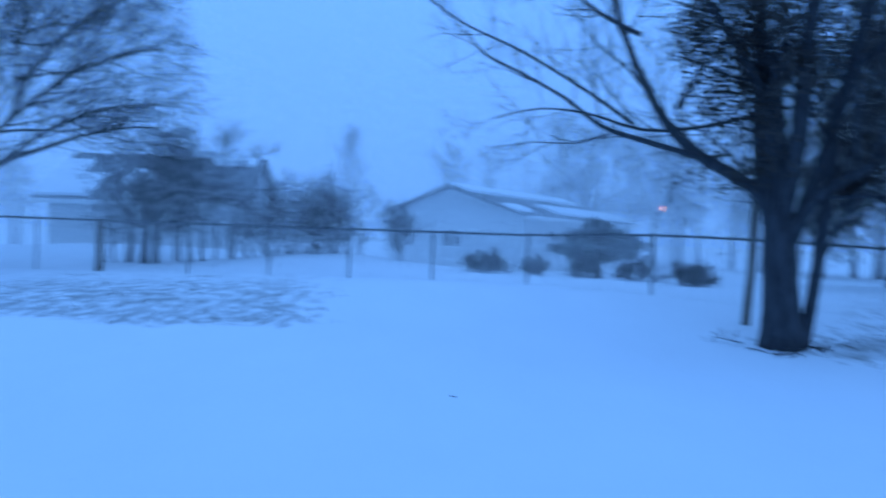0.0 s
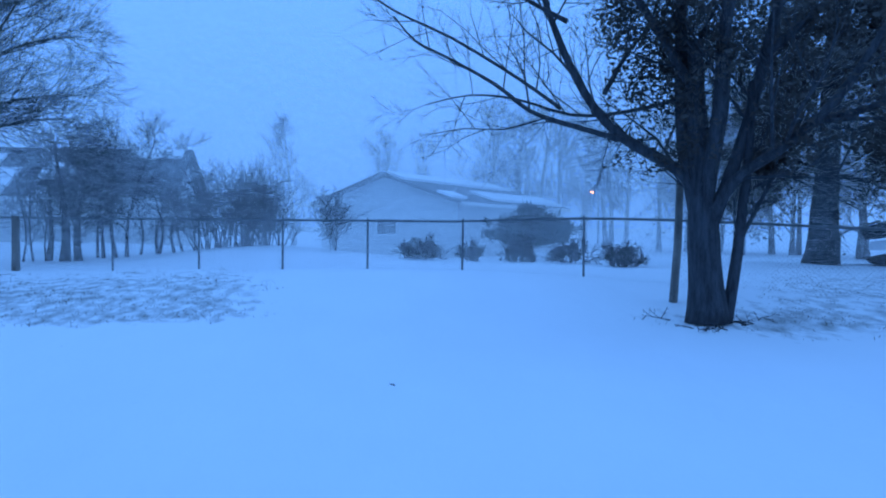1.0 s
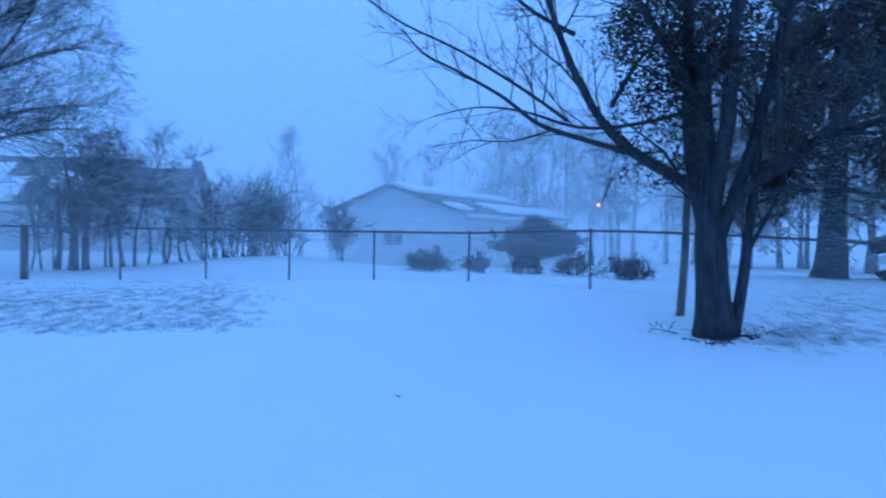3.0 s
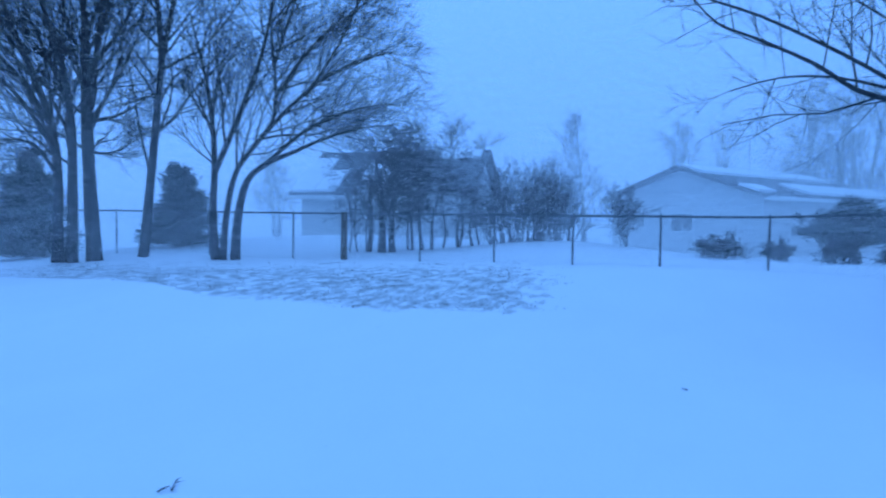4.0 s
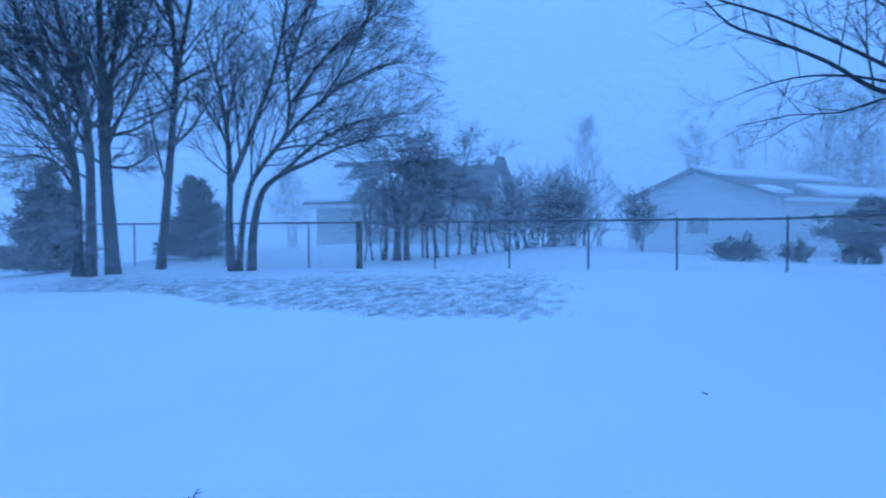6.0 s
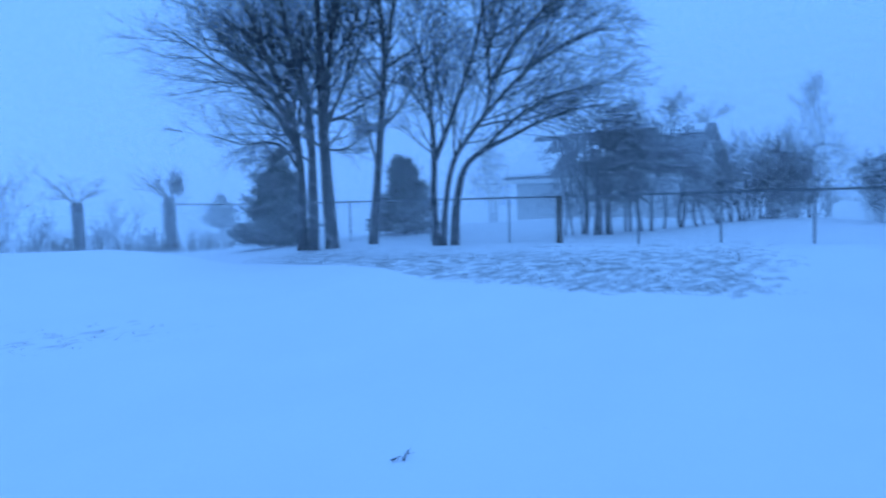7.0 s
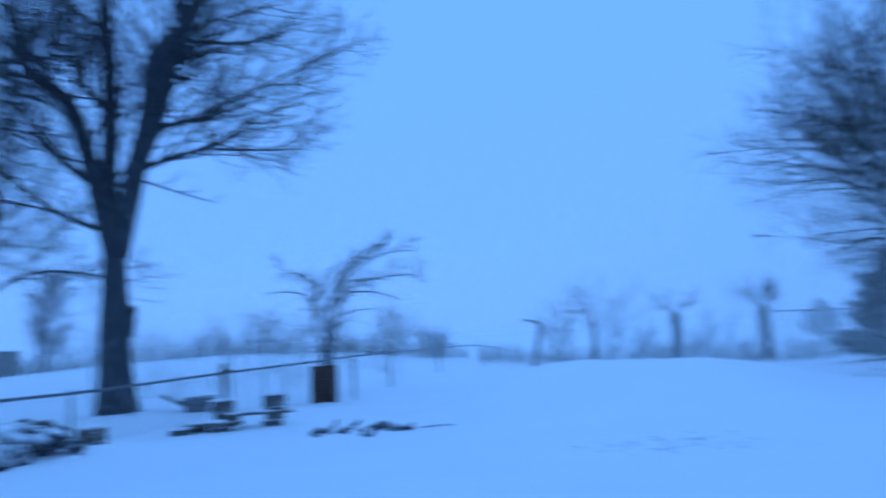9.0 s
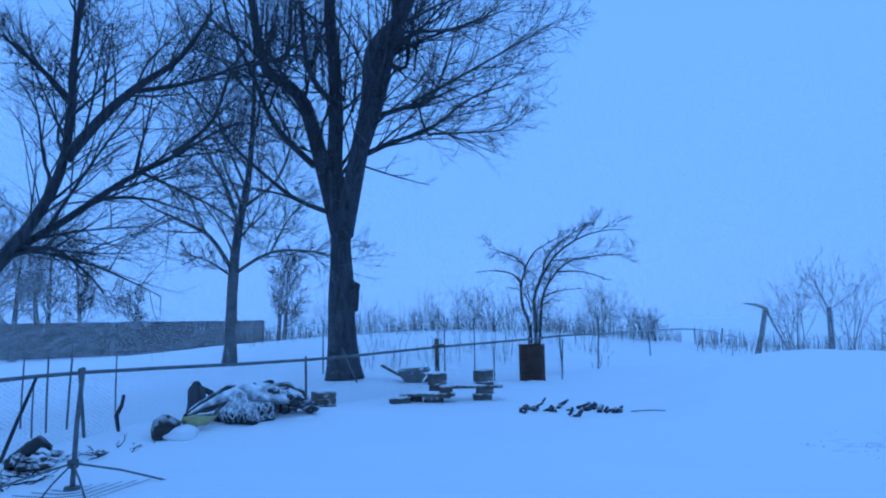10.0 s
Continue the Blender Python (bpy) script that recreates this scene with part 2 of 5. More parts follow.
    high.inputs["Strength"].default_value, high.inputs["Distance"].default_value = 0.25, 0.03
    l.new(ripple.outputs["Fac"], low.inputs["Height"])
    l.new(fine.outputs["Fac"], high.inputs["Height"])
    l.new(low.outputs[0], high.inputs["Normal"])
    l.new(high.outputs[0], shader.inputs["Normal"])
    me.materials.append(m)
    tagged(new("ground", me), "snow-covered lawn and fields with drifts and scoured grass", "ground", kind="structure")


build_ground()


# ------------------------------------------------------------------ trees
class Grower:
    """Grows side branches and twigs off given limbs."""

    def __init__(self, seed, lift=0.10, wind=(0, 0, 0), spread=42, thin=0.006, ratio=(0.42, 0.78)):
        self.rng = random.Random(seed)
        self.lift, self.wind, self.spread, self.thin = lift, Vector(wind), spread, thin
        self.ratio = ratio
        self.limbs, self.twig, self.tips = [], Shape(), []

    def along(self, pts, t):
        i = min(int(t * (len(pts) - 1)), len(pts) - 2)
        u = t * (len(pts) - 1) - i
        return pts[i].lerp(pts[i + 1], u), (pts[i + 1] - pts[i]).normalized()

    def aside(self, d, angle):
        side = d.orthogonal().normalized()
        side.rotate(Matrix.Rotation(self.rng.uniform(0, 2 * math.pi), 3, d))
        return (d * math.cos(angle) + side * math.sin(angle)).normalized()

    def branch(self, p, d, length, r, levels):
        rng, n = self.rng, 5 if r > 0.03 else 3 if len(levels) else 2
        pts = [p]
        for _ in range(n):
            d = (d + Vector((rng.gauss(0, 0.13), rng.gauss(0, 0.13), rng.gauss(0, 0.13) + self.lift)) + self.wind * 0.12).normalized()
            pts.append(pts[-1] + d * length / n)
        radii = [max(self.thin * 0.5, r * (1 - 0.75 * i / n)) for i in range(n + 1)]
        if r > 0.03:
            self.limbs.append(Shape().tube(pts, radii, 6, cap=False))
        elif levels:
            self.twig.tube(pts, radii, 3, cap=False)
        else:
            self.twig.spike(pts, r)
        self.tips.append(pts[-1])
        self.offshoots(pts, radii, length, levels)

    def offshoots(self, pts, radii, length, levels, low=0.2):
        if not levels:
            return
        rng, count = self.rng, levels[0]
        for k in range(count):
            t = low + (1 - low) * (k + rng.random()) / count
            t = min(t, 0.995)
            p, d = self.along(pts, t)
            here = radii[min(int(t * (len(radii) - 1)), len(radii) - 1)]
            angle = math.radians(rng.gauss(self.spread, 12))
            size = length * rng.uniform(*self.ratio) * (1.15 - 0.5 * t)
            self.branch(p, self.aside(d, angle), size, max(self.thin, min(here * rng.uniform(0.4, 0.65), 0.006 + 0.012 * size)), levels[1:])


def curved(pts, steps=3):
    """A smooth line through given points."""
    pts = [Vector(p) for p in pts]
    out = []
    for i in range(len(pts) - 1):
        a, b, c, d = pts[max(i - 1, 0)], pts[i], pts[i + 1], pts[min(i + 2, len(pts) - 1)]
        for k in range(steps):
            t = k / steps
            out.append(0.5 * (2 * b + (c - a) * t + (2 * a - 5 * b + 4 * c - d) * t * t + (3 * b - a - 3 * c + d) * t ** 3))
    return out + [pts[-1]]


def bare_tree(az, d, trunks, limbs, label, seed, levels=(7, 6, 4), trunk_levels=(5, 6, 5, 3), lift=0.10, wind=0.0, spread=42, thin=0.006, leaves=0, leaf_box=None, leaf=0.055, reach=0.58, low=0.27, knots=(), bushy=3.0, ratio=(0.42, 0.78), category="tree", name="bare_tree", group=""):
    """Trunks and limbs are lines of (right, deep, up) in metres from the foot, each with its thick and thin radius."""
    foot = at(az, d, -0.12)
    right = Vector((math.cos(math.radians(az)), math.sin(math.radians(az)), 0))
    deep = Vector((-right.y, right.x, 0))
    root = thing(name, foot, label, category, group)
    g = Grower(seed, lift, right * wind, spread, thin, ratio)

    def local(line):
        return curved([right * a + deep * b + Vector((0, 0, c + 0.12)) for a, b, c in line])

    for line, r0, r1 in trunks:
        pts = local(line)
        radii = [r0 + (r1 - r0) * i / (len(pts) - 1) for i in range(len(pts))]
        foot_spread = [r * (1 + (0.38 if r0 > 0.2 else 0.2) * math.exp(-max(0, pts[i].z) / 0.3)) if line[0][2] <= 0.01 else r for i, r in enumerate(radii)]
        shape = Shape().tube(pts, foot_spread, 12)
        for i, v in enumerate(shape.v):
            v += (v - pts[min(i // 12, len(pts) - 1)]) * 0.16 * noise.noise((v.x * 5, v.y * 5, v.z * 1.1 + seed))
        part("trunk", shape, bark, root, smooth_faces=True)
        if pts[-1].z > bushy:
            g.offshoots(pts, radii, pts[-1].z * 0.5, trunk_levels, low)
    for line, r0, r1 in limbs:
        pts = local(line)
        own = levels if r0 > 0.03 else (7, 3)
        length = sum((pts[i + 1] - pts[i]).length for i in range(len(pts) - 1))
        radii = [r0 + (r1 - r0) * i / (len(pts) - 1) for i in range(len(pts))]
        part("limb", Shape().tube(pts, radii, 8), bark, root, smooth_faces=True)
        g.offshoots(pts, radii, length * reach, own, 0.12)
    for a, b, c, size, tall in knots:
        place = right * a + deep * b + Vector((0, 0, c + 0.12))
        part("burl", Shape().lump(place, (size, size * 0.9, size * tall), seed, 0.5, 3, 2.2), bark, root, "swollen knot on the trunk", True)
    for shape in g.limbs:
        part("branch", shape, bark, root, smooth_faces=True)
    part("crown", g.twig, twig_bark, root)
    if leaves:
        rng, shape = random.Random(seed + 1), Shape()
        tips = [p for p in g.tips if leaf_box is None or (leaf_box[0] < p.dot(right) < leaf_box[1] and leaf_box[2] < p.z < leaf_box[3])]
        for _ in range(leaves if tips else 0):
            p = rng.choice(tips) + Vector((rng.gauss(0, 0.08), rng.gauss(0, 0.08), rng.gauss(-0.05, 0.08)))
            s = leaf * rng.uniform(0.6, 1.35)
            a = Vector((rng.gauss(0, 1), rng.gauss(0, 1), rng.gauss(0, 1))).normalized() * s
            b = a.orthogonal().normalized() * s * 0.6
            first = len(shape.v)
            shape.v += [p - a, p + b + Vector((0, 0, s * 0.2)), p + a, p - b + Vector((0, 0, s * 0.2))]
            shape.f += [(first, first + 1, first + 2), (first, first + 2, first + 3)]
        part("dead_foliage", shape, dead_leaf, root, "withered brown leaves still hanging")
    return root


def px(scale, x0, y0, pts, r=0.0, seed=0):
    """Limb line from pixel positions in the camera's view, times scale, with a wandering depth."""
    rng = random.Random(seed * 77 + int(abs(x0)) + len(pts) + int(pts[-1][0]))
    lean = rng.uniform(-0.45, 0.45) if r == 0 else r
    start = pts[0]
    return [((x - x0) * scale, lean * math.hypot(x - start[0], y - start[1]) * scale * (1 if i else 0), (y0 - y) * scale) for i, (x, y) in enumerate(pts)]


# the old maple with several stems close by, with a leaning pole behind it
k = 0.00839
T = lambda *p, r=0.0: px(k, 1248, 578, p, r, 1)
bare_tree(-25.6, 10.5,
    [(T((1248, 578), (1243, 480), (1238, 400), (1232, 300), (1225, 200), (1222, 110), r=0.01), 0.25, 0.1),
     (T((1238, 430), (1208, 280), (1200, 140), (1196, 0), (1190, -160), r=0.1), 0.13, 0.06),
     (T((1238, 400), (1262, 230), (1268, 100), (1290, -40), (1300, -180), r=-0.15), 0.12, 0.06),
     (T((1240, 450), (1294, 290), (1330, 140), (1360, 0), (1385, -130), r=0.1), 0.10, 0.05),
     (T((1278, 575), (1292, 470), (1300, 380), (1308, 300), (1310, 180), r=0.05), 0.085, 0.05)],
    [(T((1112, 272), (1015, 240), (940, 210), (870, 155), (770, 95), (700, 55), (650, 0), r=0.1), 0.045, 0.012),
     (T((1236, 370), (1195, 322), (1110, 268), (1055, 210), (1010, 130), (980, 60), (955, -10), (930, -90), r=0.08), 0.095, 0.035),
     (T((1205, 205), (1110, 220), (1010, 217), (900, 178), (800, 162), (700, 172), r=0.2), 0.035, 0.008),
     (T((1000, 212), (930, 160), (820, 90), (720, 40), (640, -20)), 0.03, 0.01),
     (T((1075, 190), (1110, 120), (1150, 60), (1170, -40)), 0.04, 0.012),
     (T((1010, 60), (940, 20), (880, -30), (800, -60)), 0.04, 0.01),
     (T((1225, 200), (1160, 90), (1100, -10), (1050, -120)), 0.08, 0.02),
     (T((1242, 430), (1285, 345), (1360, 290), (1430, 220), (1490, 120), (1545, 10), (1580, -100), r=-0.1), 0.09, 0.03),
     (T((1400, 255), (1480, 235), (1570, 200), (1650, 170), r=-0.2), 0.06, 0.015),
     (T((1330, 140), (1420, 60), (1500, -30), r=0.2), 0.07, 0.02),
     (T((1298, 435), (1325, 380), (1350, 320), r=0.1), 0.035, 0.02)],
    "large dark multi-stemmed maple, bare but for withered leaves", 11, levels=(9, 7, 4), trunk_levels=(7, 7, 5), lift=0.04, thin=0.0042, leaves=23000, leaf=0.042, leaf_box=(-1.4, 7.0, 2.3, 9.0))

# the tall trees by the back fence, limbs drawn to fit the camera's view
def swing(*pts, lean=None, seed=0):
    """A limb's line from (right, up) in metres off the foot; its depth wanders off by lean."""
    if lean is None:
        lean = random.Random(seed * 31 + int(pts[-1][0] * 97) + int(pts[-1][1] * 13)).uniform(-0.5, 0.5)
    return [(a, lean * math.hypot(a - pts[0][0], b - pts[0][1]), b) for a, b in pts]


bare_tree(45.55, 19.5,
    [(swing((-0.4, 0), (-0.38, 1.0), (-0.38, 2.1), (-0.46, 3.05), (-0.68, 3.95), (-1.05, 5.0), (-1.45, 6.0), (-1.8, 7.1), lean=0.1), 0.14, 0.03),
     (swing((-0.09, 0), (-0.07, 1.27), (-0.06, 2.65), (-0.11, 3.75), (-0.28, 4.8), (-0.6, 5.85), (-0.77, 7.13), lean=-0.1), 0.14, 0.03),
     (swing((0.4, 0), (0.35, 1.27), (0.29, 2.65), (0.25, 4.0), (0.24, 5.4), (0.22, 6.75), (0.19, 8.5), lean=0.04), 0.19, 0.045)],
    [(swing((0.3, 3.35), (0.42, 4.6), (0.55, 5.7), (0.7, 7.1), (0.8, 8.4), lean=-0.15), 0.08, 0.02),
     (swing((-0.39, 2.1), (-0.78, 2.75), (-1.25, 2.95), (-1.9, 2.9), (-2.8, 3.2)), 0.05, 0.01),
     (swing((-0.43, 2.65), (-0.88, 3.5), (-1.55, 4.3), (-2.5, 5.0), (-3.4, 5.6)), 0.065, 0.012),
     (swing((-0.53, 3.35), (-1.2, 4.45), (-2.1, 5.4), (-3.0, 6.5)), 0.065, 0.012),
     (swing((-0.11, 3.75), (-0.55, 4.9), (-1.05, 6.05), (-1.35, 7.3)), 0.065, 0.012),
     (swing((0.32, 3.45), (0.9, 3.65), (1.42, 4.0), (1.87, 4.45)), 0.055, 0.01),
     (swing((0.28, 2.73), (0.75, 2.7), (1.2, 2.95), (1.58, 3.28)), 0.04, 0.008),
     (swing((0.45, 4.85), (0.87, 5.45), (1.3, 5.8), (1.66, 6.0)), 0.045, 0.008),
     (swing((-0.07, 2.35), (-0.6, 2.7), (-1.07, 2.55), (-1.54, 2.35)), 0.035, 0.008)],
    "tall dark bare tree with three close trunks and wide crown", 21, levels=(14, 8, 5), trunk_levels=(24, 10, 6), low=0.3, lift=0.07, thin=0.0048, spread=40, ratio=(0.48, 0.95))
bare_tree(41.1, 19.3,
    [(swing((0, 0), (0.12, 1.25), (0.23, 2.4), (0.36, 3.8), (0.49, 5.1), (0.7, 6.2), (0.93, 7.5), (1.05, 8.8), lean=0.05), 0.12, 0.04),
     (swing((0.46, 4.95), (0.41, 5.75), (0.33, 6.6), (0.19, 7.4), (0.13, 8.65), lean=-0.1), 0.085, 0.035)],
    [(swing((0.17, 2.1), (-0.04, 3.1), (-0.22, 4.2), (-0.36, 5.3), lean=0.2), 0.035, 0.01),
     (swing((0.35, 3.8), (0.77, 4.55), (1.25, 4.85)), 0.04, 0.01), (swing((0.31, 4.08), (-0.35, 3.77), (-0.8, 3.54)), 0.035, 0.008),
     (swing((0.44, 5.2), (-0.12, 5.85), (-0.43, 6.4)), 0.04, 0.01)],
    "slender tall bare tree beside the fence", 22, levels=(8, 6, 4), trunk_levels=(15, 7, 5), low=0.3, thin=0.0048, ratio=(0.45, 0.85))
bare_tree(35.15, 18.0,
    [(swing((-0.25, 0), (-0.31, 1.13), (-0.28, 2.2), (-0.32, 3.3), (-0.44, 4.25), (-0.6, 5.0), (-0.8, 5.8), lean=0.1), 0.1, 0.02),
     (swing((-0.09, 0), (-0.03, 0.85), (0.09, 1.68), (0.28, 2.26), (0.66, 2.8), (1.1, 3.45), (1.18, 4.3), (1.1, 5.3), (1.06, 6.4), lean=0.05), 0.085, 0.025),
     (swing((0.2, 0), (0.27, 1.06), (0.49, 1.93), (0.93, 2.35), (1.6, 2.67), lean=-0.05), 0.115, 0.05)],
    [(swing((-0.26, 2.15), (0.14, 3.1), (0.52, 4.1), (0.83, 5.0), (1.08, 6.2), (1.16, 7.2)), 0.075, 0.02),
     (swing((1.6, 2.67), (2.3, 3.0), (3.15, 3.25), (3.9, 3.3)), 0.05, 0.01),
     (swing((0.9, 2.32), (1.73, 3.1), (2.6, 3.6), (3.4, 3.85), (4.0, 3.95)), 0.06, 0.01),
     (swing((0.8, 2.98), (1.53, 3.8), (2.37, 4.5), (3.2, 4.95), (3.9, 5.15)), 0.06, 0.01),
     (swing((1.18, 4.04), (1.75, 4.9), (2.38, 5.65), (3.2, 6.3), (3.7, 6.9)), 0.055, 0.01),
     (swing((1.88, 4.08), (2.6, 5.2), (3.1, 6.2), (3.4, 7.1)), 0.045, 0.01),
     (swing((-0.3, 3.17), (-0.72, 3.8), (-0.96, 4.35)), 0.035, 0.008),
     (swing((1.12, 4.73), (1.42, 5.7), (1.77, 6.85)), 0.045, 0.012)],
    "bare tree with forked trunks, its crown swept by wind", 23, levels=(17, 9, 6), trunk_levels=(18, 9, 6), low=0.32, lift=0.06, wind=0.3, thin=0.0048, reach=0.48, spread=40, ratio=(0.5, 0.95))

# the big tree past the side fence, with cut and resprouted limbs
k = 0.01278
T = lambda *p, r=0.0: px(k, 610, 674, p, r, 5)
bare_tree(105.4, 16.0,
    [(T((611, 674), (608, 580), (606, 480), (606, 400), (603, 320), r=0.01), 0.36, 0.16)],
    [(T((603, 420), (580, 320), (552, 210), (535, 165), (505, 130), (470, 105), (448, 30), (430, -90)), 0.21, 0.09),
     (T((605, 410), (595, 310), (598, 200), (594, 100), (586, 0), (590, -120)), 0.21, 0.12),
     (T((610, 425), (634, 300), (655, 200), (660, 120), (705, 68), (732, 0), (752, -110)), 0.23, 0.12),
     (T((640, 280), (672, 190), (690, 110), (704, 66), (690, -20), (695, -120)), 0.16, 0.09),
     (T((655, 275), (700, 258), (765, 238), (830, 192), (905, 170)), 0.07, 0.012),
     (T((765, 238), (840, 232), (900, 225), (940, 200)), 0.035, 0.008), (T((735, 180), (820, 140), (900, 100), (980, 60)), 0.045, 0.008), (T((700, 90), (790, 40), (880, 0), (960, -40)), 0.045, 0.008), (T((650, 300), (700, 320), (760, 340)), 0.025, 0.006),
     (T((676, 205), (735, 180), (775, 160), (805, 90), (835, -10)), 0.07, 0.015),
     (T((582, 382), (520, 352), (450, 290), (405, 245), (360, 180), (300, 120)), 0.06, 0.012),
     (T((560, 300), (490, 225), (450, 130), (405, 30), (380, -80)), 0.08, 0.02),
     (T((598, 190), (555, 140), (540, 60), (530, -60)), 0.08, 0.03),
     (T((470, 105), (510, 110), (520, 30), (525, -80)), 0.06, 0.02),
     (T((690, 110), (725, 110), (735, 40), (760, -60)), 0.06, 0.02),
     (T((765, 240), (750, 190), (770, 120), (790, 40)), 0.03, 0.01)]
    + [(T((x, y), (x + lean * 0.3, y - 60), (x + lean, y - 210)), 0.03, 0.008) for x, y, lean in ((440, 60, -20), (455, 95, -6), (480, 115, 8), (500, 130, 14), (515, 120, 4), (528, 110, -6), (545, 150, -10), (560, 160, 4), (575, 180, -8), (600, 150, 10), (612, 180, 18), (628, 200, 14), (660, 120, -10), (680, 100, -14), (700, 70, 4), (718, 70, 20), (740, 120, 26), (470, 110, -30), (690, 112, 30), (590, 240, -25), (645, 240, 20))],
    "large dark tree with pollarded limbs and sprouting shoots, bare", 31, ratio=(0.46, 0.88), levels=(14, 8, 5), trunk_levels=(), lift=0.06, knots=((0.2, -0.08, 1.78, 0.16, 2.1), (0.26, -0.08, 2.02, 0.12, 1.0), (-0.42, 0, 4.9, 0.24, 1.1), (1.18, 0, 7.75, 0.26, 1.1)), thin=0.0042)
# the tree at the edge of the yard, whose limbs reach in
k = 0.0104
T = lambda *p, r=0.0: px(k, -110, 700, p, r, 6)
bare_tree(132.4, 13.0,
    [(T((-110, 700), (-105, 560), (-85, 470), r=0.01), 0.33, 0.24)],
    [(T((-70, 500), (-30, 440), (40, 385), (140, 300), (230, 240), (330, 165), (420, 120)), 0.09, 0.015),
     (T((-60, 470), (-10, 400), (30, 310), (45, 200), (48, 90), (60, -30)), 0.105, 0.045),
     (T((35, 290), (90, 210), (140, 155), (200, 100), (250, 10)), 0.1, 0.03),
     (T((140, 160), (220, 140), (310, 100), (390, 80)), 0.05, 0.012),
     (T((150, 300), (210, 320), (290, 350), (340, 380)), 0.035, 0.01),
     (T((45, 200), (0, 160), (-60, 120)), 0.06, 0.02),
     (T((-40, 450), (20, 430), (70, 460), (110, 500)), 0.05, 0.01),
     (T((200, 262), (270, 190), (300, 110), (340, 20)), 0.05, 0.012)],
    "dark bare tree with long rising limbs", 32, ratio=(0.44, 0.82), levels=(17, 9, 6), trunk_levels=(), lift=0.06, thin=0.0045)
k = 0.0192
T = lambda *p, r=0.0: px(k, 405, 618, p, r, 7)
bare_tree(114.1, 24.0,
    [(T((405, 618), (408, 500), (415, 400), (432, 300), (440, 180), (440, 60), r=0.02), 0.21, 0.04)],
    [(T((409, 462), (370, 400), (320, 370), (270, 345), (220, 310)), 0.08, 0.015), (T((411, 465), (470, 430), (540, 430), (600, 450)), 0.07, 0.012),
     (T((408, 470), (370, 445), (340, 435)), 0.05, 0.015), (T((418, 390), (400, 330), (360, 260), (330, 180)), 0.07, 0.015),
     (T((425, 350), (480, 300), (510, 220), (530, 130)), 0.06, 0.012), (T((470, 430), (500, 370), (540, 320)), 0.05, 0.012)],
    "slim bare tree behind the side fence", 33, ratio=(0.46, 0.88), levels=(11, 7, 5), trunk_levels=(12, 7, 5), thin=0.009)
# the small spreading tree behind the barrel
bare_tree(90.3, 20.0, [],
    [(swing((-0.05, -0.1), (-0.06, 1.2), (-0.25, 1.82), (-0.28, 2.47), (-0.14, 2.92), (-0.52, 3.27), (-1.15, 3.49), lean=0.05), 0.06, 0.008),
     (swing((0.05, -0.1), (0.1, 1.35), (0.07, 1.98), (0.3, 2.62), (0.74, 3.24), (1.3, 3.62), (1.93, 3.82), (2.6, 3.84), lean=-0.1), 0.06, 0.008),
     (swing((0.11, -0.1), (0.24, 1.35), (0.34, 2.14), (0.72, 2.76), (1.2, 3.1), (1.98, 3.22), (2.65, 3.22), lean=0.1), 0.045, 0.008),
     (swing((-0.25, 2.39), (-0.49, 2.72), (-1.0, 2.84), (-1.55, 2.82), lean=0.1), 0.03, 0.007),
     (swing((-0.17, 2.86), (0.11, 3.34), (0.44, 3.57), (1.0, 3.87), lean=0.3), 0.03, 0.007),
     (swing((0.33, 2.62), (0.42, 3.09), (0.75, 3.48), (1.15, 3.78), (1.6, 3.97), lean=-0.3), 0.032, 0.007),
     (swing((0.72, 2.76), (1.42, 2.74), (2.15, 2.47), lean=-0.2), 0.025, 0.006),
     (swing((0.34, 2.06), (0.78, 2.24), (1.45, 2.3), lean=0.4), 0.022, 0.006),
     (swing((-0.02, 1.67), (-0.13, 2.07), (-0.39, 2.31), (-0.7, 2.37), lean=0.3), 0.025, 0.006)],
    "small bare tree with a flat spreading crown", 34, levels=(17, 7, 5), trunk_levels=(), spread=40, reach=0.26, lift=-0.03, wind=0.35, thin=0.005)
# the straight trunk beyond the fence
k = 0.016
T = lambda *p, r=0.0: px(k, 1410, 472, p, r, 9)
bare_tree(-33.2, 20.0,
    [(T((1410, 472), (1413, 400), (1416, 320), (1420, 180), (1430, 20), (1440, -140), r=0.02), 0.37, 0.14)],
    [(T((1415, 300), (1340, 240), (1260, 180), (1180, 120)), 0.12, 0.02), (T((1418, 280), (1500, 250), (1580, 200), (1680, 150)), 0.12, 0.02), (T((1420, 200), (1350, 80), (1290, -40)), 0.12, 0.03),
     (T((1420, 190), (1500, 90), (1570, -30)), 0.12, 0.03), (T((1416, 330), (1480, 350), (1540, 385), (1590, 395)), 0.05, 0.012), (T((1425, 100), (1460, 0), (1490, -120)), 0.1, 0.03),
     (T((1418, 260), (1370, 270), (1320, 310), (1280, 335), r=0.3), 0.06, 0.012), (T((1418, 250), (1480, 280), (1540, 310), (1620, 340), r=0.3), 0.06, 0.012), (T((1420, 230), (1510, 220), (1600, 260), (1700, 300), r=-0.2), 0.07, 0.012)],
    "thick straight-trunked tree with dense dark crown", 41, levels=(10, 7, 6), trunk_levels=(12, 8, 6, 3), leaves=56000, leaf=0.085, thin=0.01)


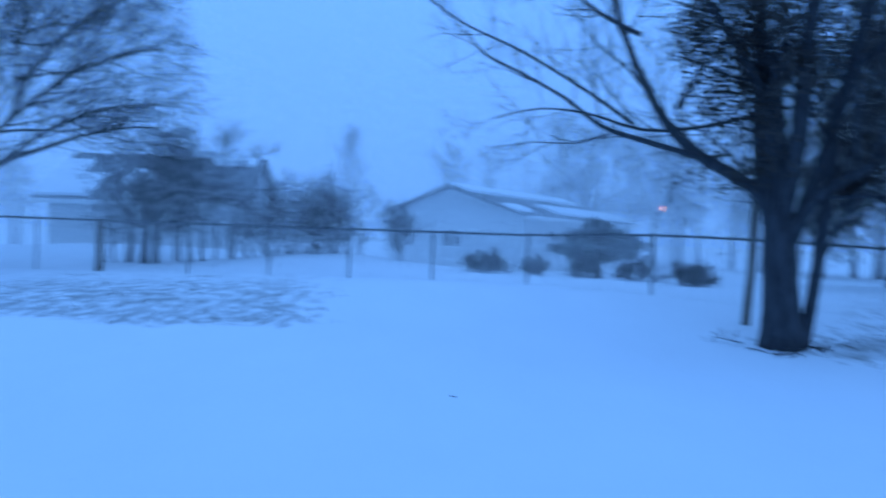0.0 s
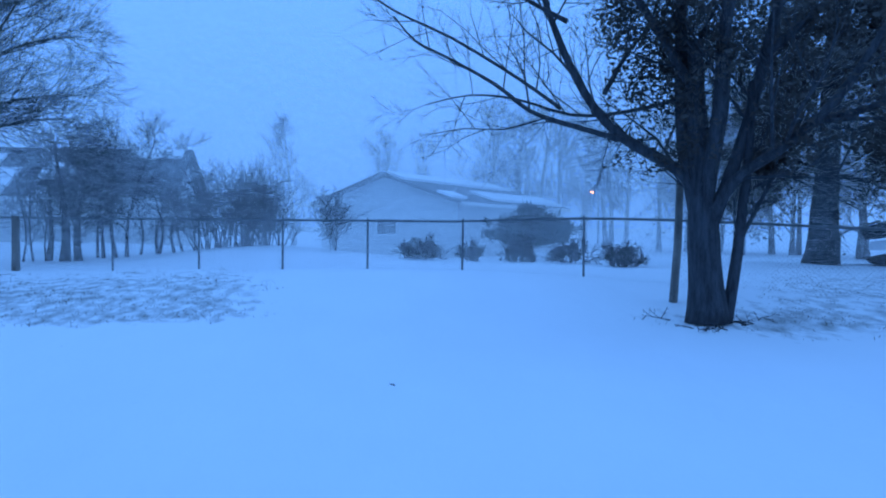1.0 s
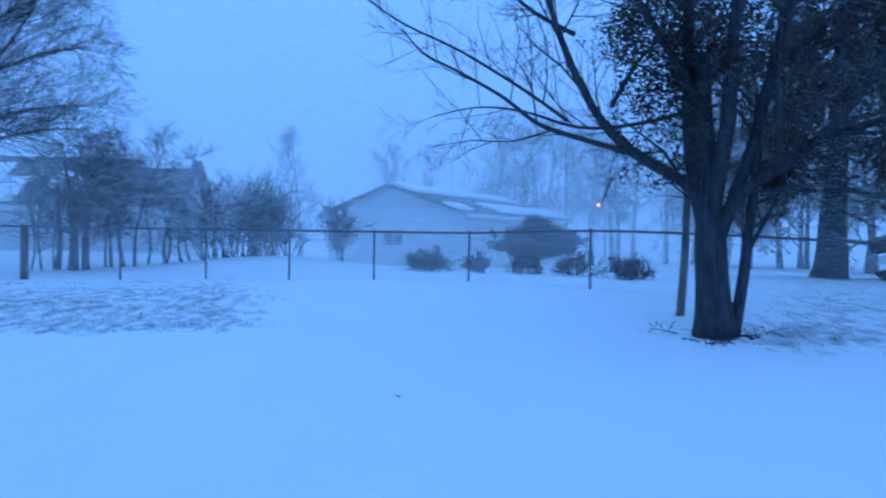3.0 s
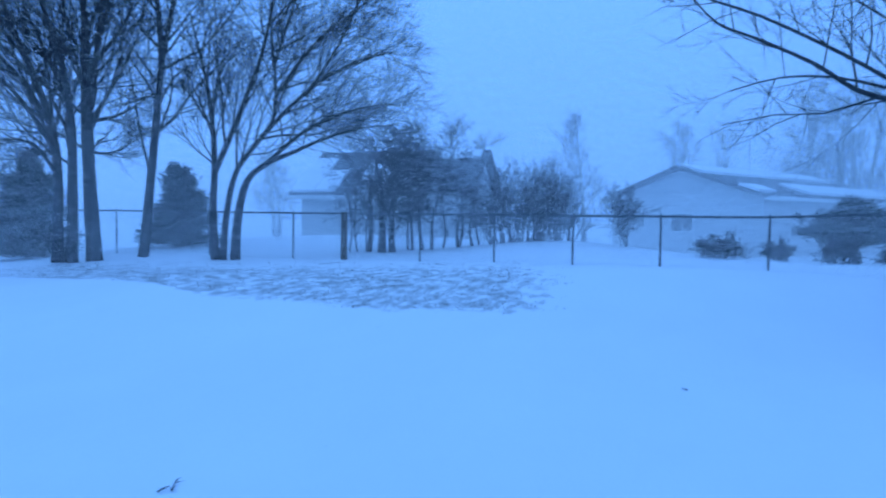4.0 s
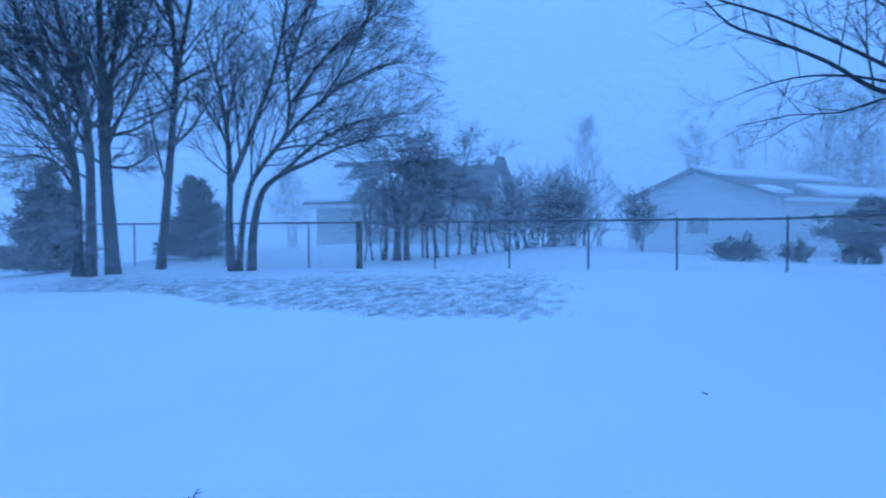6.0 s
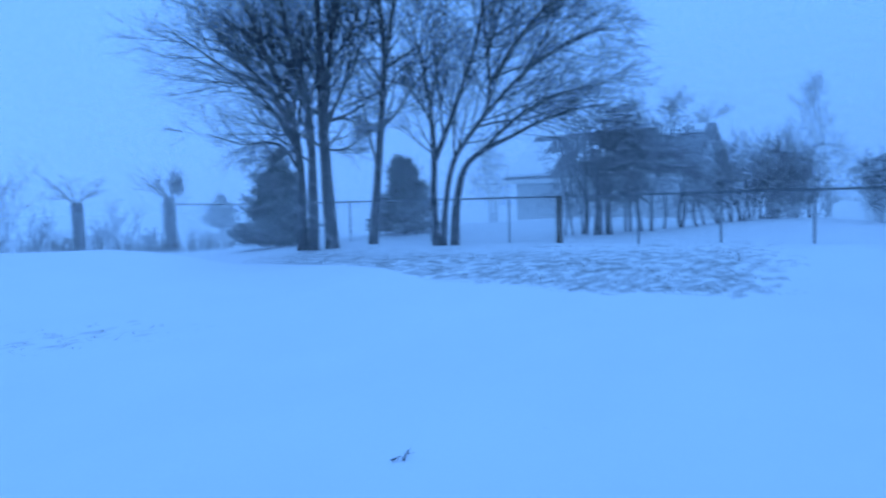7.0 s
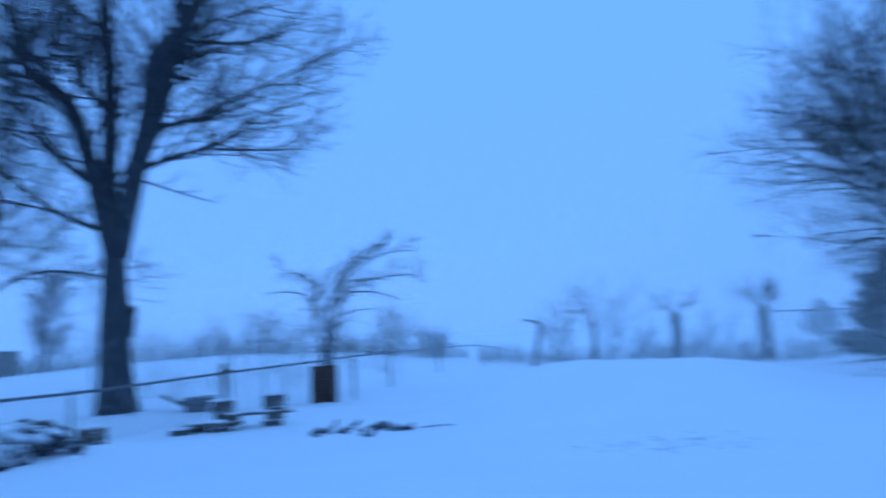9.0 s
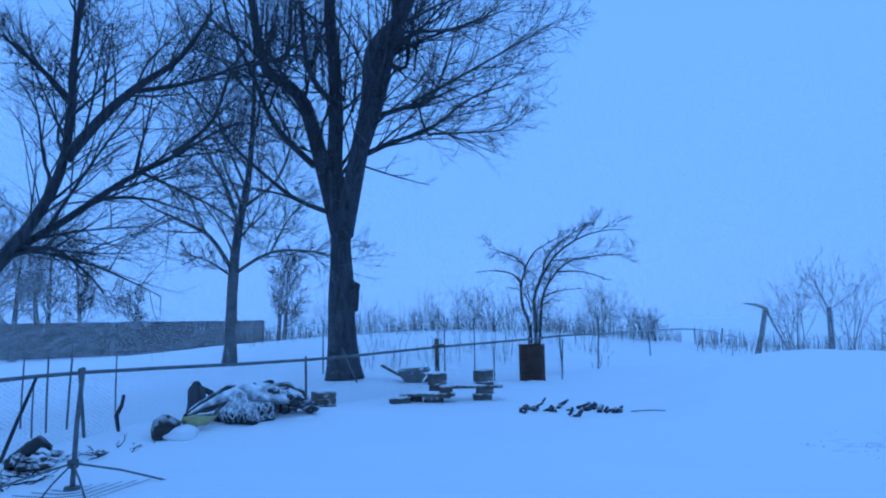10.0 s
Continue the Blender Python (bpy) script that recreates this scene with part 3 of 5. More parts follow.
def tall_far_tree(az, d, height, seed, spread=44, label="distant bare tree dimmed by streaks of snow haze", r=0.16, stems=1, leaves=0):
    trunks = []
    rng = random.Random(seed)
    for s in range(stems):
        lean = rng.uniform(-0.12, 0.12) * height
        trunks.append(([(s * 0.3, 0, 0), (lean * 0.3 + s * 0.3, 0, height * 0.4), (lean, rng.uniform(-0.5, 0.5), height * 0.95)], r, 0.03))
    return bare_tree(az, d, trunks, [], label, seed, trunk_levels=(15, 8, 6), spread=spread, lift=0.10, thin=0.019, low=0.16 if leaves else 0.27, leaves=leaves, leaf=0.11, group="distant trees")


for i, (az, d, h) in enumerate([(6.8, 45, 7.4), (0.3, 50, 7.0), (-4.0, 50, 6.6), (-8.5, 48, 8.8), (-12.5, 46, 8.5), (-16, 50, 8.6), (-19.5, 44, 7.5), (-26, 42, 9), (-30, 40, 9), (-38, 36, 10), (-43, 34, 10), (110.5, 42, 5.2), (130, 39, 7.5), (127.0, 41, 7.0), (124.4, 42.5, 5.6), (121, 50, 3.6), (133, 40, 8), (131.5, 36, 6.5), (128.6, 37, 6.0), (-10.5, 43, 7.6), (-14.3, 42, 7.4), (-18, 41, 7.0), (-22, 42, 8), (31.5, 48, 5.0), (16.4, 39, 5.7)]):
    tall_far_tree(az, d, h, 100 + i, stems=1 + i % 2)

for i, (az, d, h) in enumerate([(-24, 42, 7.5), (-27.5, 38, 7.5), (-31.3, 40, 8.5), (-35.5, 36, 8), (-39, 38, 8.5), (-42, 34, 8), (-46, 33, 8.5)]):
    tall_far_tree(az, d, h, 140 + i, 50, "bare tree in the dark wood beyond the maple", 0.14, 2, 3500)


# ------------------------------------------------------------------ shrubs
def shrub(az, d, width, height, label, seed, stems=14, levels=(6, 5, 4), mat=twig_bark, group="", r=0.03, upright=0.6, wind=0.0, leaves=0, category="shrub", fine=0.008):
    foot = at(az, d, -0.08)
    root = thing("shrub", foot, label, category, group)
    right = Vector((math.cos(math.radians(az)), math.sin(math.radians(az)), 0))
    g = Grower(seed, 0.05, right * wind, 38, fine)
    rng = random.Random(seed)
    for _ in range(stems):
        a = rng.uniform(0, 2 * math.pi)
        out = Vector((math.cos(a), math.sin(a), 0))
        start = out * width * rng.uniform(0.0, 0.22)
        start.z = 0
        d0 = (out * rng.uniform(0.1, 1.0) * width * 0.5 + Vector((0, 0, height * upright))).normalized()
        g.branch(start, d0, height * rng.uniform(0.6, 0.95), r * rng.uniform(0.6, 1.2), levels)
    for shape in g.limbs:
        part("stem", shape, bark, root)
    part("crown", g.twig, mat, root)
    if leaves:
        shape = Shape()
        for _ in range(leaves):
            p = rng.choice(g.tips) + Vector((rng.gauss(0, 0.06), rng.gauss(0, 0.06), rng.gauss(0, 0.06)))
            s = rng.uniform(0.018, 0.04)
            a = Vector((rng.gauss(0, 1), rng.gauss(0, 1), rng.gauss(0, 1))).normalized() * s
            b = a.orthogonal().normalized() * s * 0.6
            first = len(shape.v)
            shape.v += [p - a, p + b, p + a, p - b]
            shape.f.append((first, first + 1, first + 2, first + 3))
        part("foliage", shape, dead_leaf, root, "small dark withered leaves")
    return root


# the overgrown row along the back fence: small trees on several leaning stems, then dense brush
def thicket_tree(az, d, height, width, stems, seed, r=0.05, branches=(15, 8, 5)):
    rng = random.Random(seed)
    trunks = []
    for i in range(stems):
        side = (i + 0.5) / stems - 0.5 + rng.uniform(-0.12, 0.12)
        foot, tip = side * 0.7, side * width * rng.uniform(0.7, 1.2)
        top = height * rng.uniform(0.72, 0.92)
        lean = rng.uniform(-0.25, 0.25)
        bow = rng.uniform(-0.14, 0.14)
        trunks.append((swing((foot, 0), (foot + (tip - foot) * 0.15 + bow, top * 0.3), (foot + (tip - foot) * 0.5 + bow * 0.6, top * 0.66), (tip, top), lean=lean), r * 0.85 * rng.uniform(0.7, 1.2), 0.012))
    bare_tree(az, d, trunks, [], "small bare tree on leaning stems in the thicket", seed, trunk_levels=branches, low=0.24, bushy=1.0, lift=0.03, spread=50, thin=0.006, ratio=(0.45, 0.85), name="thicket_tree", group="thicket along the fence")


for i, (az, d, h, w, n, r) in enumerate([(24.8, 20.4, 2.5, 1.3, 3, 0.035), (23.9, 20.6, 3.0, 0.9, 1, 0.095), (22.7, 20.2, 3.7, 1.9, 2, 0.12), (21.6, 20.9, 3.3, 1.5, 2, 0.06), (19.9, 20.6, 3.5, 2.0, 3, 0.065), (17.6, 20.9, 2.1, 1.3, 2, 0.05), (16.1, 20.6, 1.8, 1.2, 2, 0.045), (14.7, 20.6, 1.9, 1.2, 2, 0.04)]):
    thicket_tree(az, d, h, w, n, 200 + i, r, (19, 9, 6) if 19 < az < 23.5 else (11, 6, 4))
for i, (az, d, w, h, st) in enumerate([(13.2, 20.5, 1.8, 2.1, 16), (11.8, 20.9, 1.9, 2.2, 24), (10.3, 20.7, 1.8, 2.15, 24), (8.9, 21.0, 1.5, 1.9, 15), (7.8, 21.2, 1.1, 1.5, 8)]):
    shrub(az, d, w, h, "dense upright brush shrub rising from a drift", 210 + i, st, (7, 5), group="brush along the fence", r=0.022, upright=1.0, fine=0.007)
# low shrubs in front of the pale house
for i, (az, d, w, h, st, lv) in enumerate([(3.6, 20, 0.9, 1.5, 7, 0), (-3.1, 19, 1.6, 0.62, 20, 400), (-7.3, 19.5, 1.2, 0.55, 12, 0), (-11.2, 19, 1.3, 0.58, 16, 150), (-15.2, 18.5, 1.1, 0.58, 16, 150), (-19.4, 17.2, 1.2, 0.55, 24, 500)]):
    shrub(az, d, w, h, "low rounded bare garden shrub", 220 + i, st, (6, 5, 4), group="low shrubs", r=0.016, upright=0.7, leaves=lv)
# scrub between the stumps and along the bank
for i, (az, d, w, h, st) in enumerate([(71.2, 28, 1.8, 2.6, 9), (67.6, 28, 1.4, 3.0, 7), (65.5, 29, 1.6, 1.6, 10), (63.6, 28.5, 1.2, 0.9, 16), (61.4, 29, 1.2, 1.1, 12), (59.8, 30, 1.0, 1.9, 7), (54.5, 30, 1.6, 0.8, 10), (57.8, 30, 1.4, 0.9, 12), (93.6, 29, 1.6, 1.9, 10), (85.0, 29, 1.2, 2.1, 12), (81.7, 29.5, 1.0, 1.3, 16), (98.3, 30, 0.8, 1.1, 4), (88, 30, 2.0, 0.9, 9), (95.5, 30, 1.6, 0.9, 9)]):
    shrub(az, d, w, h, "bare scrub bush standing in deep snow", 240 + i, st, (4, 3, 2), fine=0.006, mat=dry_stem if i % 3 == 0 else twig_bark, group="scrub", r=0.02, upright=1.0, category="bush")


rng_bank = random.Random(77)
for i in range(20):
    shrub(80.5 + 1.62 * i + rng_bank.uniform(-0.6, 0.6), 29.6 + rng_bank.uniform(-0.8, 1.2), 0.9, rng_bank.uniform(0.9, 2.0), "clump of tall dry weeds on the snowy bank", 600 + i, 11, (3, 2), fine=0.005, mat=dry_stem if i % 2 else twig_bark, group="weed clumps", r=0.01, upright=2.2, category="weeds")


def evergreen(az, d, width, height, label, seed, trunk=0.0, blades=7000, round_top=False):
    """A conifer: a stem, drooping boughs and sprays of needles."""
    foot = at(az, d, -0.1)
    root = thing("evergreen", foot, label, "conifer")
    rng = random.Random(seed)
    part("trunk", Shape().tube([(0, 0, 0), (0.03, 0, height * 0.5), (0, 0, height * 0.95)], [0.09, 0.06, 0.015], 8), bark, root)
    boughs, sprays, ends = Shape(), Shape(), []
    for i in range(150):
        u = rng.random() ** 1.2
        z = trunk + (height - trunk) * (0.06 + 0.92 * u)
        reach = width / 2 * (math.sin(math.pi * min(1, 0.25 + 0.75 * u)) if round_top else (1.03 - u) ** 0.62) * rng.uniform(0.5, 1.2)
        a = rng.uniform(0, 2 * math.pi)
        out = Vector((math.cos(a), math.sin(a), 0))
        pts = [Vector((0, 0, z)), Vector((0, 0, z + 0.05)) + out * reach * 0.5, Vector((0, 0, z + 0.10 + rng.uniform(0, 0.25) * (0.3 + u))) + out * reach]
        boughs.tube(pts, [0.02, 0.013, 0.005], 4)
        ends.append(pts)
    for _ in range(blades):
        pts = rng.choice(ends)
        t = rng.random() ** 0.6
        p = (pts[0].lerp(pts[1], t * 2) if t < 0.5 else pts[1].lerp(pts[2], t * 2 - 1)) + Vector((rng.gauss(0, 0.09), rng.gauss(0, 0.09), rng.gauss(0, 0.07)))
        way = (pts[2] - pts[0]).normalized()
        way = (way + Vector((rng.gauss(0, 0.5), rng.gauss(0, 0.5), rng.gauss(0.15, 0.4)))).normalized()
        s = rng.uniform(0.07, 0.17)
        side = way.orthogonal().normalized() * s * 0.18
        first = len(sprays.v)
        sprays.v += [p - side, p + side, p + way * s]
        sprays.f.append((first, first + 1, first + 2))
    part("bough_frame", boughs, bark, root)
    part("foliage", sprays, needle, root, "dark green needles")
    return root


evergreen(48.6, 24, 2.8, 2.85, "dark broad young pine in the snow", 301, blades=21000)
evergreen(38.5, 23, 2.4, 2.25, "small dark pine beyond the fence", 302, blades=15000)
evergreen(52.8, 42, 1.9, 2.2, "far dark rounded evergreen", 303, 0.5, 5000, True)
evergreen(-12.1, 22.5, 2.8, 1.5, "broad dark clipped yew on a short stem", 304, 0.5, 14000, True)


# ------------------------------------------------------------------ stumps and posts of the old field edge
def stump_tree(az, d, height, r, label, seed, shoots=9, lean=(0, 0), clump=False, reach=1.0):
    foot = at(az, d, -0.1)
    root = thing("pollarded_stump", foot, label, "tree stump", "old pollards")
    top = Vector((lean[0], lean[1], height))
    pts = curved([(0, 0, 0), top * 0.5 + Vector((0.04, 0, 0)), top])
    shape = Shape().tube(pts, [r * (1.2 - 0.3 * i / len(pts)) for i in range(len(pts))], 10)
    for v in shape.v:
        v += Vector((v.x, v.y, 0)) * 0.25 * noise.noise((v.x * 6, v.y * 6, v.z * 2 + seed))
    part("trunk", shape, bark, root, smooth_faces=True)
    g = Grower(seed, 0.03, (0, 0, 0), 36, 0.012)
    rng = random.Random(seed)
    for _ in range(shoots):
        a = rng.uniform(0, 2 * math.pi)
        g.branch(top + Vector((0, 0, -0.08)), Vector((math.cos(a), math.sin(a), rng.uniform(0.5, 1.2))).normalized(), rng.uniform(0.7, 1.4) * reach, 0.02 / reach, (4, 3))
    part("crown", g.twig, twig_bark, root)
    if clump:
        right = Vector((math.cos(math.radians(az)), math.sin(math.radians(az)), 0))
        mass = Shape()
        for i in range(260):
            p = top + right * rng.gauss(0.32, 0.12) + Vector((0, rng.gauss(0, 0.1), 0.45 + rng.gauss(0, 0.22)))
            q = p + Vector((rng.gauss(0, 0.1), rng.gauss(0, 0.1), rng.uniform(0.05, 0.25)))
            mass.tube([p, q], [0.014, 0.006], 3)
        part("witches_broom", mass, twig_bark, root, "dense dark knot of twigs")
    return root


stump_tree(56.5, 30, 2.15, 0.21, "thick pollarded stump with a dark knot of shoots", 401, 9, clump=True)
stump_tree(62.7, 29, 2.0, 0.19, "pollarded stump with thin spreading shoots", 402, 8)
stump_tree(68.9, 28, 1.75, 0.095, "slim broken trunk with thin regrown branches", 403, 5, reach=1.25)


def y_post():
    root = thing("broken_post", at(73.8, 26, -0.1), "leaning forked wooden post with a broken brace", "post")
    right = Vector((math.cos(math.radians(73.8)), math.sin(math.radians(73.8)), 0))
    up = Vector((0, 0, 1))
    part("shaft", Shape().tube([Vector((0, 0, 0)), right * 0.2 + up * 0.8, right * 0.36 + up * 1.72], [0.10, 0.09, 0.085], 8), old_wood, root)
    part("brace", Shape().tube([right * 0.36 + up * 1.66, right * 0.6 + up * 1.1, right * 0.95 + up * 0.3], [0.05, 0.035, 0.02], 7), old_wood, root)
    part("crossbar", Shape().tube([right * 0.42 + up * 1.62, right * 0.1 + up * 1.8, right * -0.3 + up * 1.86], [0.06, 0.05, 0.02], 6), old_wood, root)
    g = Grower(66, -0.12, right * 0.3, 30, 0.008)
    for i in range(5):
        g.branch(right * (0.4 + 0.09 * i) + up * (1.6 - 0.22 * i), (right + up * -0.7).normalized(), 0.6, 0.014, (4,))
    part("hanging_twigs", g.twig, twig_bark, root)


y_post()


# ------------------------------------------------------------------ chain-link fences
def chain_fence(name, label, stations, lean=0.0, mesh_from=0, wooden=(), pitch=0.075, wire=0.0015):
    """Stations: heading, distance, height of the top rail above the eye's zero."""
    feet = [at(az, d, -0.15) for az, d, _ in stations]
    tops = [Vector((p.x, p.y, s[2])) for p, s in zip(feet, stations)]
    root = thing(name, feet[0], label, "fence")
    o = feet[0]
    rng = random.Random(len(stations))
    for i, (a, b) in enumerate(zip(feet, tops)):
        tip = b + Vector((rng.gauss(0, lean), rng.gauss(0, lean), 0.03))
        if i in wooden:
            part("post", Shape().tube([a - o, tip - o], [0.085, 0.075], 8), old_wood, root, "thick wooden fence post")
        else:
            part("post", Shape().tube([a - o, tip - o, tip - o + Vector((0, 0, 0.03))], [0.021, 0.021, 0.014], 8), galvanised, root)
    line = curved([t - o for t in tops], 3)
    part("top_rail", Shape().tube(line, [0.024] * len(line), 6), galvanised, root, smooth_faces=True)
    net = Shape()
    for i in range(mesh_from, len(stations) - 1):
        a, b, ta, tb = feet[i], feet[i + 1], tops[i], tops[i + 1]
        length = (b - a).length
        n = int(length / pitch)
        tall = 1.2
        for k in range(-int(tall / pitch), n + 1):
            for way in (1, -1):
                s0, s1 = k * pitch, k * pitch + tall
                u0, u1 = max(0.0, -s0 / tall), min(1.0, (length - s0) / tall)
                if u1 <= u0:
                    continue
                ends = []
                for u in (u0, u1):
                    s = (s0 + u * tall) / length
                    h = u if way == 1 else 1 - u
                    ends.append(a.lerp(b, s).lerp(ta.lerp(tb, s) - Vector((0, 0, 0.02)), h) - o)
                net.tube(ends, [wire, wire], 3, cap=False)
    part("chain_link", net, wire_steel, root, "woven steel wire mesh")
    return root


def back_d(az):
    a = math.radians(az)
    return 14.5 / (math.cos(a) - 0.1 * math.sin(a))


BACK = [(57, 30.5, 1.85)] + [(az, back_d(az), 1.5 + 0.0085 * back_d(az)) for az in (50.5, 42.9, 36.4, 30.1, 26.1, 20, 14, 7.75, 1.05, -6.6)] + [(-16.3, 13.5, 1.68), (-26, 12.8, 1.62), (-38.4, 12.6, 1.5), (-52, 13.4, 1.45)]
chain_fence("back_fence", "dark chain-link fence with steel posts across the yard", BACK, 0.01, 0, (5,), 0.08, 0.0011)


def side_d(az):
    return 9.0 / math.cos(math.radians(az - 150))


SIDE = [(75.1, side_d(75.1), 0.55), (78.0, side_d(78), 1.02), (81.3, side_d(81.3), 1.06), (85.3, side_d(85.3), 1.06), (88.0, side_d(88), 1.06), (90.7, side_d(90.7), 1.02), (98.0, side_d(98), 0.97), (108.3, side_d(108.3), 0.9), (123.9, side_d(123.9), 0.94), (132, side_d(132), 0.9), (146, side_d(146), 0.9)]
chain_fence("side_fence", "old sagging chain-link fence along the yard's side", SIDE, 0.05, 4, (), 0.07, 0.0011)


# ------------------------------------------------------------------ unseen plain walls behind the camera, added to shade the snow
for wall_name, centre, size in (("shade_wall_side", (-2.7, -8.1, 2.6), (0.2, 8.0, 5.6)), ("shade_wall_yard", (3.4, -4.0, 2.6), (12.4, 0.2, 5.6))):
    me = Shape().box(centre, size).mesh(wall_name)
    me.materials.append(siding)
    tagged(new(wall_name, me), "unseen plain pale-sided wall added to shade the snow", "wall", kind="structure")


# ------------------------------------------------------------------ houses
X, Y, Z = Vector((1, 0, 0)), Vector((0, 1, 0)), Vector((0, 0, 1))


def gable_house(name, label, corner, toward, width, depth, eave, ridge, wall_mat, window=None, snow_bands=()):
    """A house whose gable wall runs from corner for width in the direction toward; the ridge runs back for depth. eave, ridge: heights over its floor."""
    turn = math.degrees(math.atan2(toward[1], toward[0]))
    root = thing(name, corner, label, "house", turn=turn)
    back = 1  # the house lies on this side of the gable's line
    t = 0.16
    slope = (ridge - eave) / (width / 2)

    def top(x):
        return eave + slope * min(x, width - x)

    gable = Shape()
    if window:
        x0, x1, z0, z1 = window
        pieces = [[(0, -0.3), (x0, -0.3), (x0, top(x0)), (0, eave)], [(x0, -0.3), (x1, -0.3), (x1, z0), (x0, z0)], [(x1, -0.3), (width, -0.3), (width, eave), (x1, top(x1))]]
        upper = [(x0, z1), (x1, z1), (x1, top(x1))] + ([(width / 2, ridge)] if x0 < width / 2 < x1 else []) + [(x0, top(x0))]
        for p in pieces + [upper]:
            gable.prism(p, X, Z, Y * back * t, (0, 0, 0))
    else:
        gable.prism([(0, -0.3), (width, -0.3), (width, eave), (width / 2, ridge), (0, eave)], X, Z, Y * back * t, (0, 0, 0))
    wall = part("gable_wall", gable, wall_mat, root)
    if window:
        x0, x1, z0, z1 = window
        w = 0.06
        fr = Shape().box(((x0 + x1) / 2, -0.01, z0 - w / 2), (x1 - x0 + 2 * w, 0.12, w)).box(((x0 + x1) / 2, -0.01, z1 + w / 2), (x1 - x0 + 2 * w, 0.12, w))
        fr.box((x0 - w / 2, -0.01, (z0 + z1) / 2), (w, 0.12, z1 - z0)).box((x1 + w / 2, -0.01, (z0 + z1) / 2), (w, 0.12, z1 - z0)).box(((x0 + x1) / 2, 0.05, (z0 + z1) / 2), (0.02, 0.03, z1 - z0))
        win = part("window", fr, trim_paint, root, "small dark window in a pale frame")
        part("pane", Shape().box(((x0 + x1) / 2, 0.09, (z0 + z1) / 2), (x1 - x0, 0.02, z1 - z0)), dark_glass, win)
    part("back_wall", Shape().prism([(0, -0.3), (width, -0.3), (width, eave), (width / 2, ridge), (0, eave)], X, Z, Y * -t, (0, back * depth, 0)), wall_mat, root)
    for x in (0.0, width - t):
        part("side_wall", Shape().box((x + t / 2, back * depth / 2, eave / 2 - 0.15), (t, depth - 2 * t - 0.004, eave + 0.3), chamfer=0.004), wall_mat, root)
    over = 0.4
    for side in (0, 1):
        sgn = 1 if side == 0 else -1
        ex = -over if side == 0 else width + over
        outline = [(ex, top(0) - slope * over + 0.01), (width / 2, ridge + 0.01), (width / 2, ridge + 0.15), (ex, top(0) - slope * over + 0.15)]
        roof = part("roof", Shape().prism(outline, X, Z, Y * back * (depth + 2 * over), (0, -over, 0)), shingle, root, "dark shingle roof slope")
        for (u0, u1, v0, v1, s) in snow_bands:
            if s != side:
                continue
            pts = []
            for u in (u0, u1):
                x = ex + (width / 2 - ex) * u
                pts.append((x, top(0) - slope * over + 0.155 + (ridge - top(0) + slope * over) * u))
            shape = Shape().prism([pts[0], pts[1], (pts[1][0], pts[1][1] + 0.10), (pts[0][0], pts[0][1] + 0.10)], X, Z, Y * back * (v1 - v0) * (depth + 2 * over), (0, v0 * (depth + 2 * over) - over, 0))
            part("roof_snow", shape, snow_cover, roof, "layer of white snow on the roof")
        part("fascia", Shape().box((ex + sgn * 0.02, back * depth / 2, top(0) - slope * over + 0.05), (0.05, depth + 2 * over + 0.02, 0.16)), trim_paint, root)
    return root


def flat_at(az, d, z):
    p = at(az, d)
    return Vector((p.x, p.y, z))


# the pale house past the back fence: its gable runs from the near corner to the far left one
near_corner, left_corner = flat_at(-6.2, 29, 0.12), flat_at(4.67, 33, 0.12)
gw = (left_corner - near_corner).length
gable_house("pale_house", "low pale-sided house with a snow-streaked gable roof", left_corner, (near_corner - left_corner), gw, 12.0, 2.42, 3.58, siding,
            window=(gw / 2 - 0.5, gw / 2 + 0.56, 1.06, 1.74), snow_bands=((0.72, 0.98, 0.02, 0.86, 1), (0.1, 0.42, 0.3, 0.98, 1), (0.1, 0.3, 0.0, 0.1, 1)))
# the darker house behind the thicket
hl = flat_at(29.8, 28.5, 0.2)
hr = flat_at(16.5, 26, 0.2)
length = (hr - hl).length
across = (hr - hl).normalized()
away = Vector((-across.y, across.x, 0))
gable_house("steep_roofed_house", "pale-walled house with steep dark roof behind the thicket", hr, away, 5.4, length * 0.97, 2.35, 4.0, siding,
            snow_bands=((0.80, 0.95, 0.04, 0.26, 0), (0.05, 0.8, 0.86, 0.99, 0), (0.05, 0.5, 0.74, 0.855, 0), (0.3, 0.62, 0.5, 0.64, 0), (0.2, 0.9, 0.1, 0.9, 1)))


def street_lamp(az, d, el):
    top = height_at(el, d)
    foot = at(az, d, -0.1)
    root = thing("street_lamp", foot, "street lamp on a slim pole glowing orange", "street lamp")
    h = top - foot.z
    part("pole", Shape().tube([(0, 0, 0), (0, 0, h * 0.6), (0, 0, h + 0.25)], [0.08, 0.07, 0.05], 8), galvanised, root)
    part("arm", Shape().tube([(0, 0, h + 0.2), (-0.2, -0.1, h + 0.28), (-0.42, -0.2, h + 0.18)], [0.03, 0.03, 0.03], 6), galvanised, root)
    hood = part("hood", Shape().lump((-0.48, -0.22, h + 0.13), (0.2, 0.2, 0.09), 1, 0.05), galvanised, root)
    part("bulb", Shape().lump((-0.48, -0.25, h), (0.12, 0.12, 0.11), 2, 0.02), lamp_glow, hood, "glowing orange lamp")


street_lamp(-17.4, 44, 2.85)


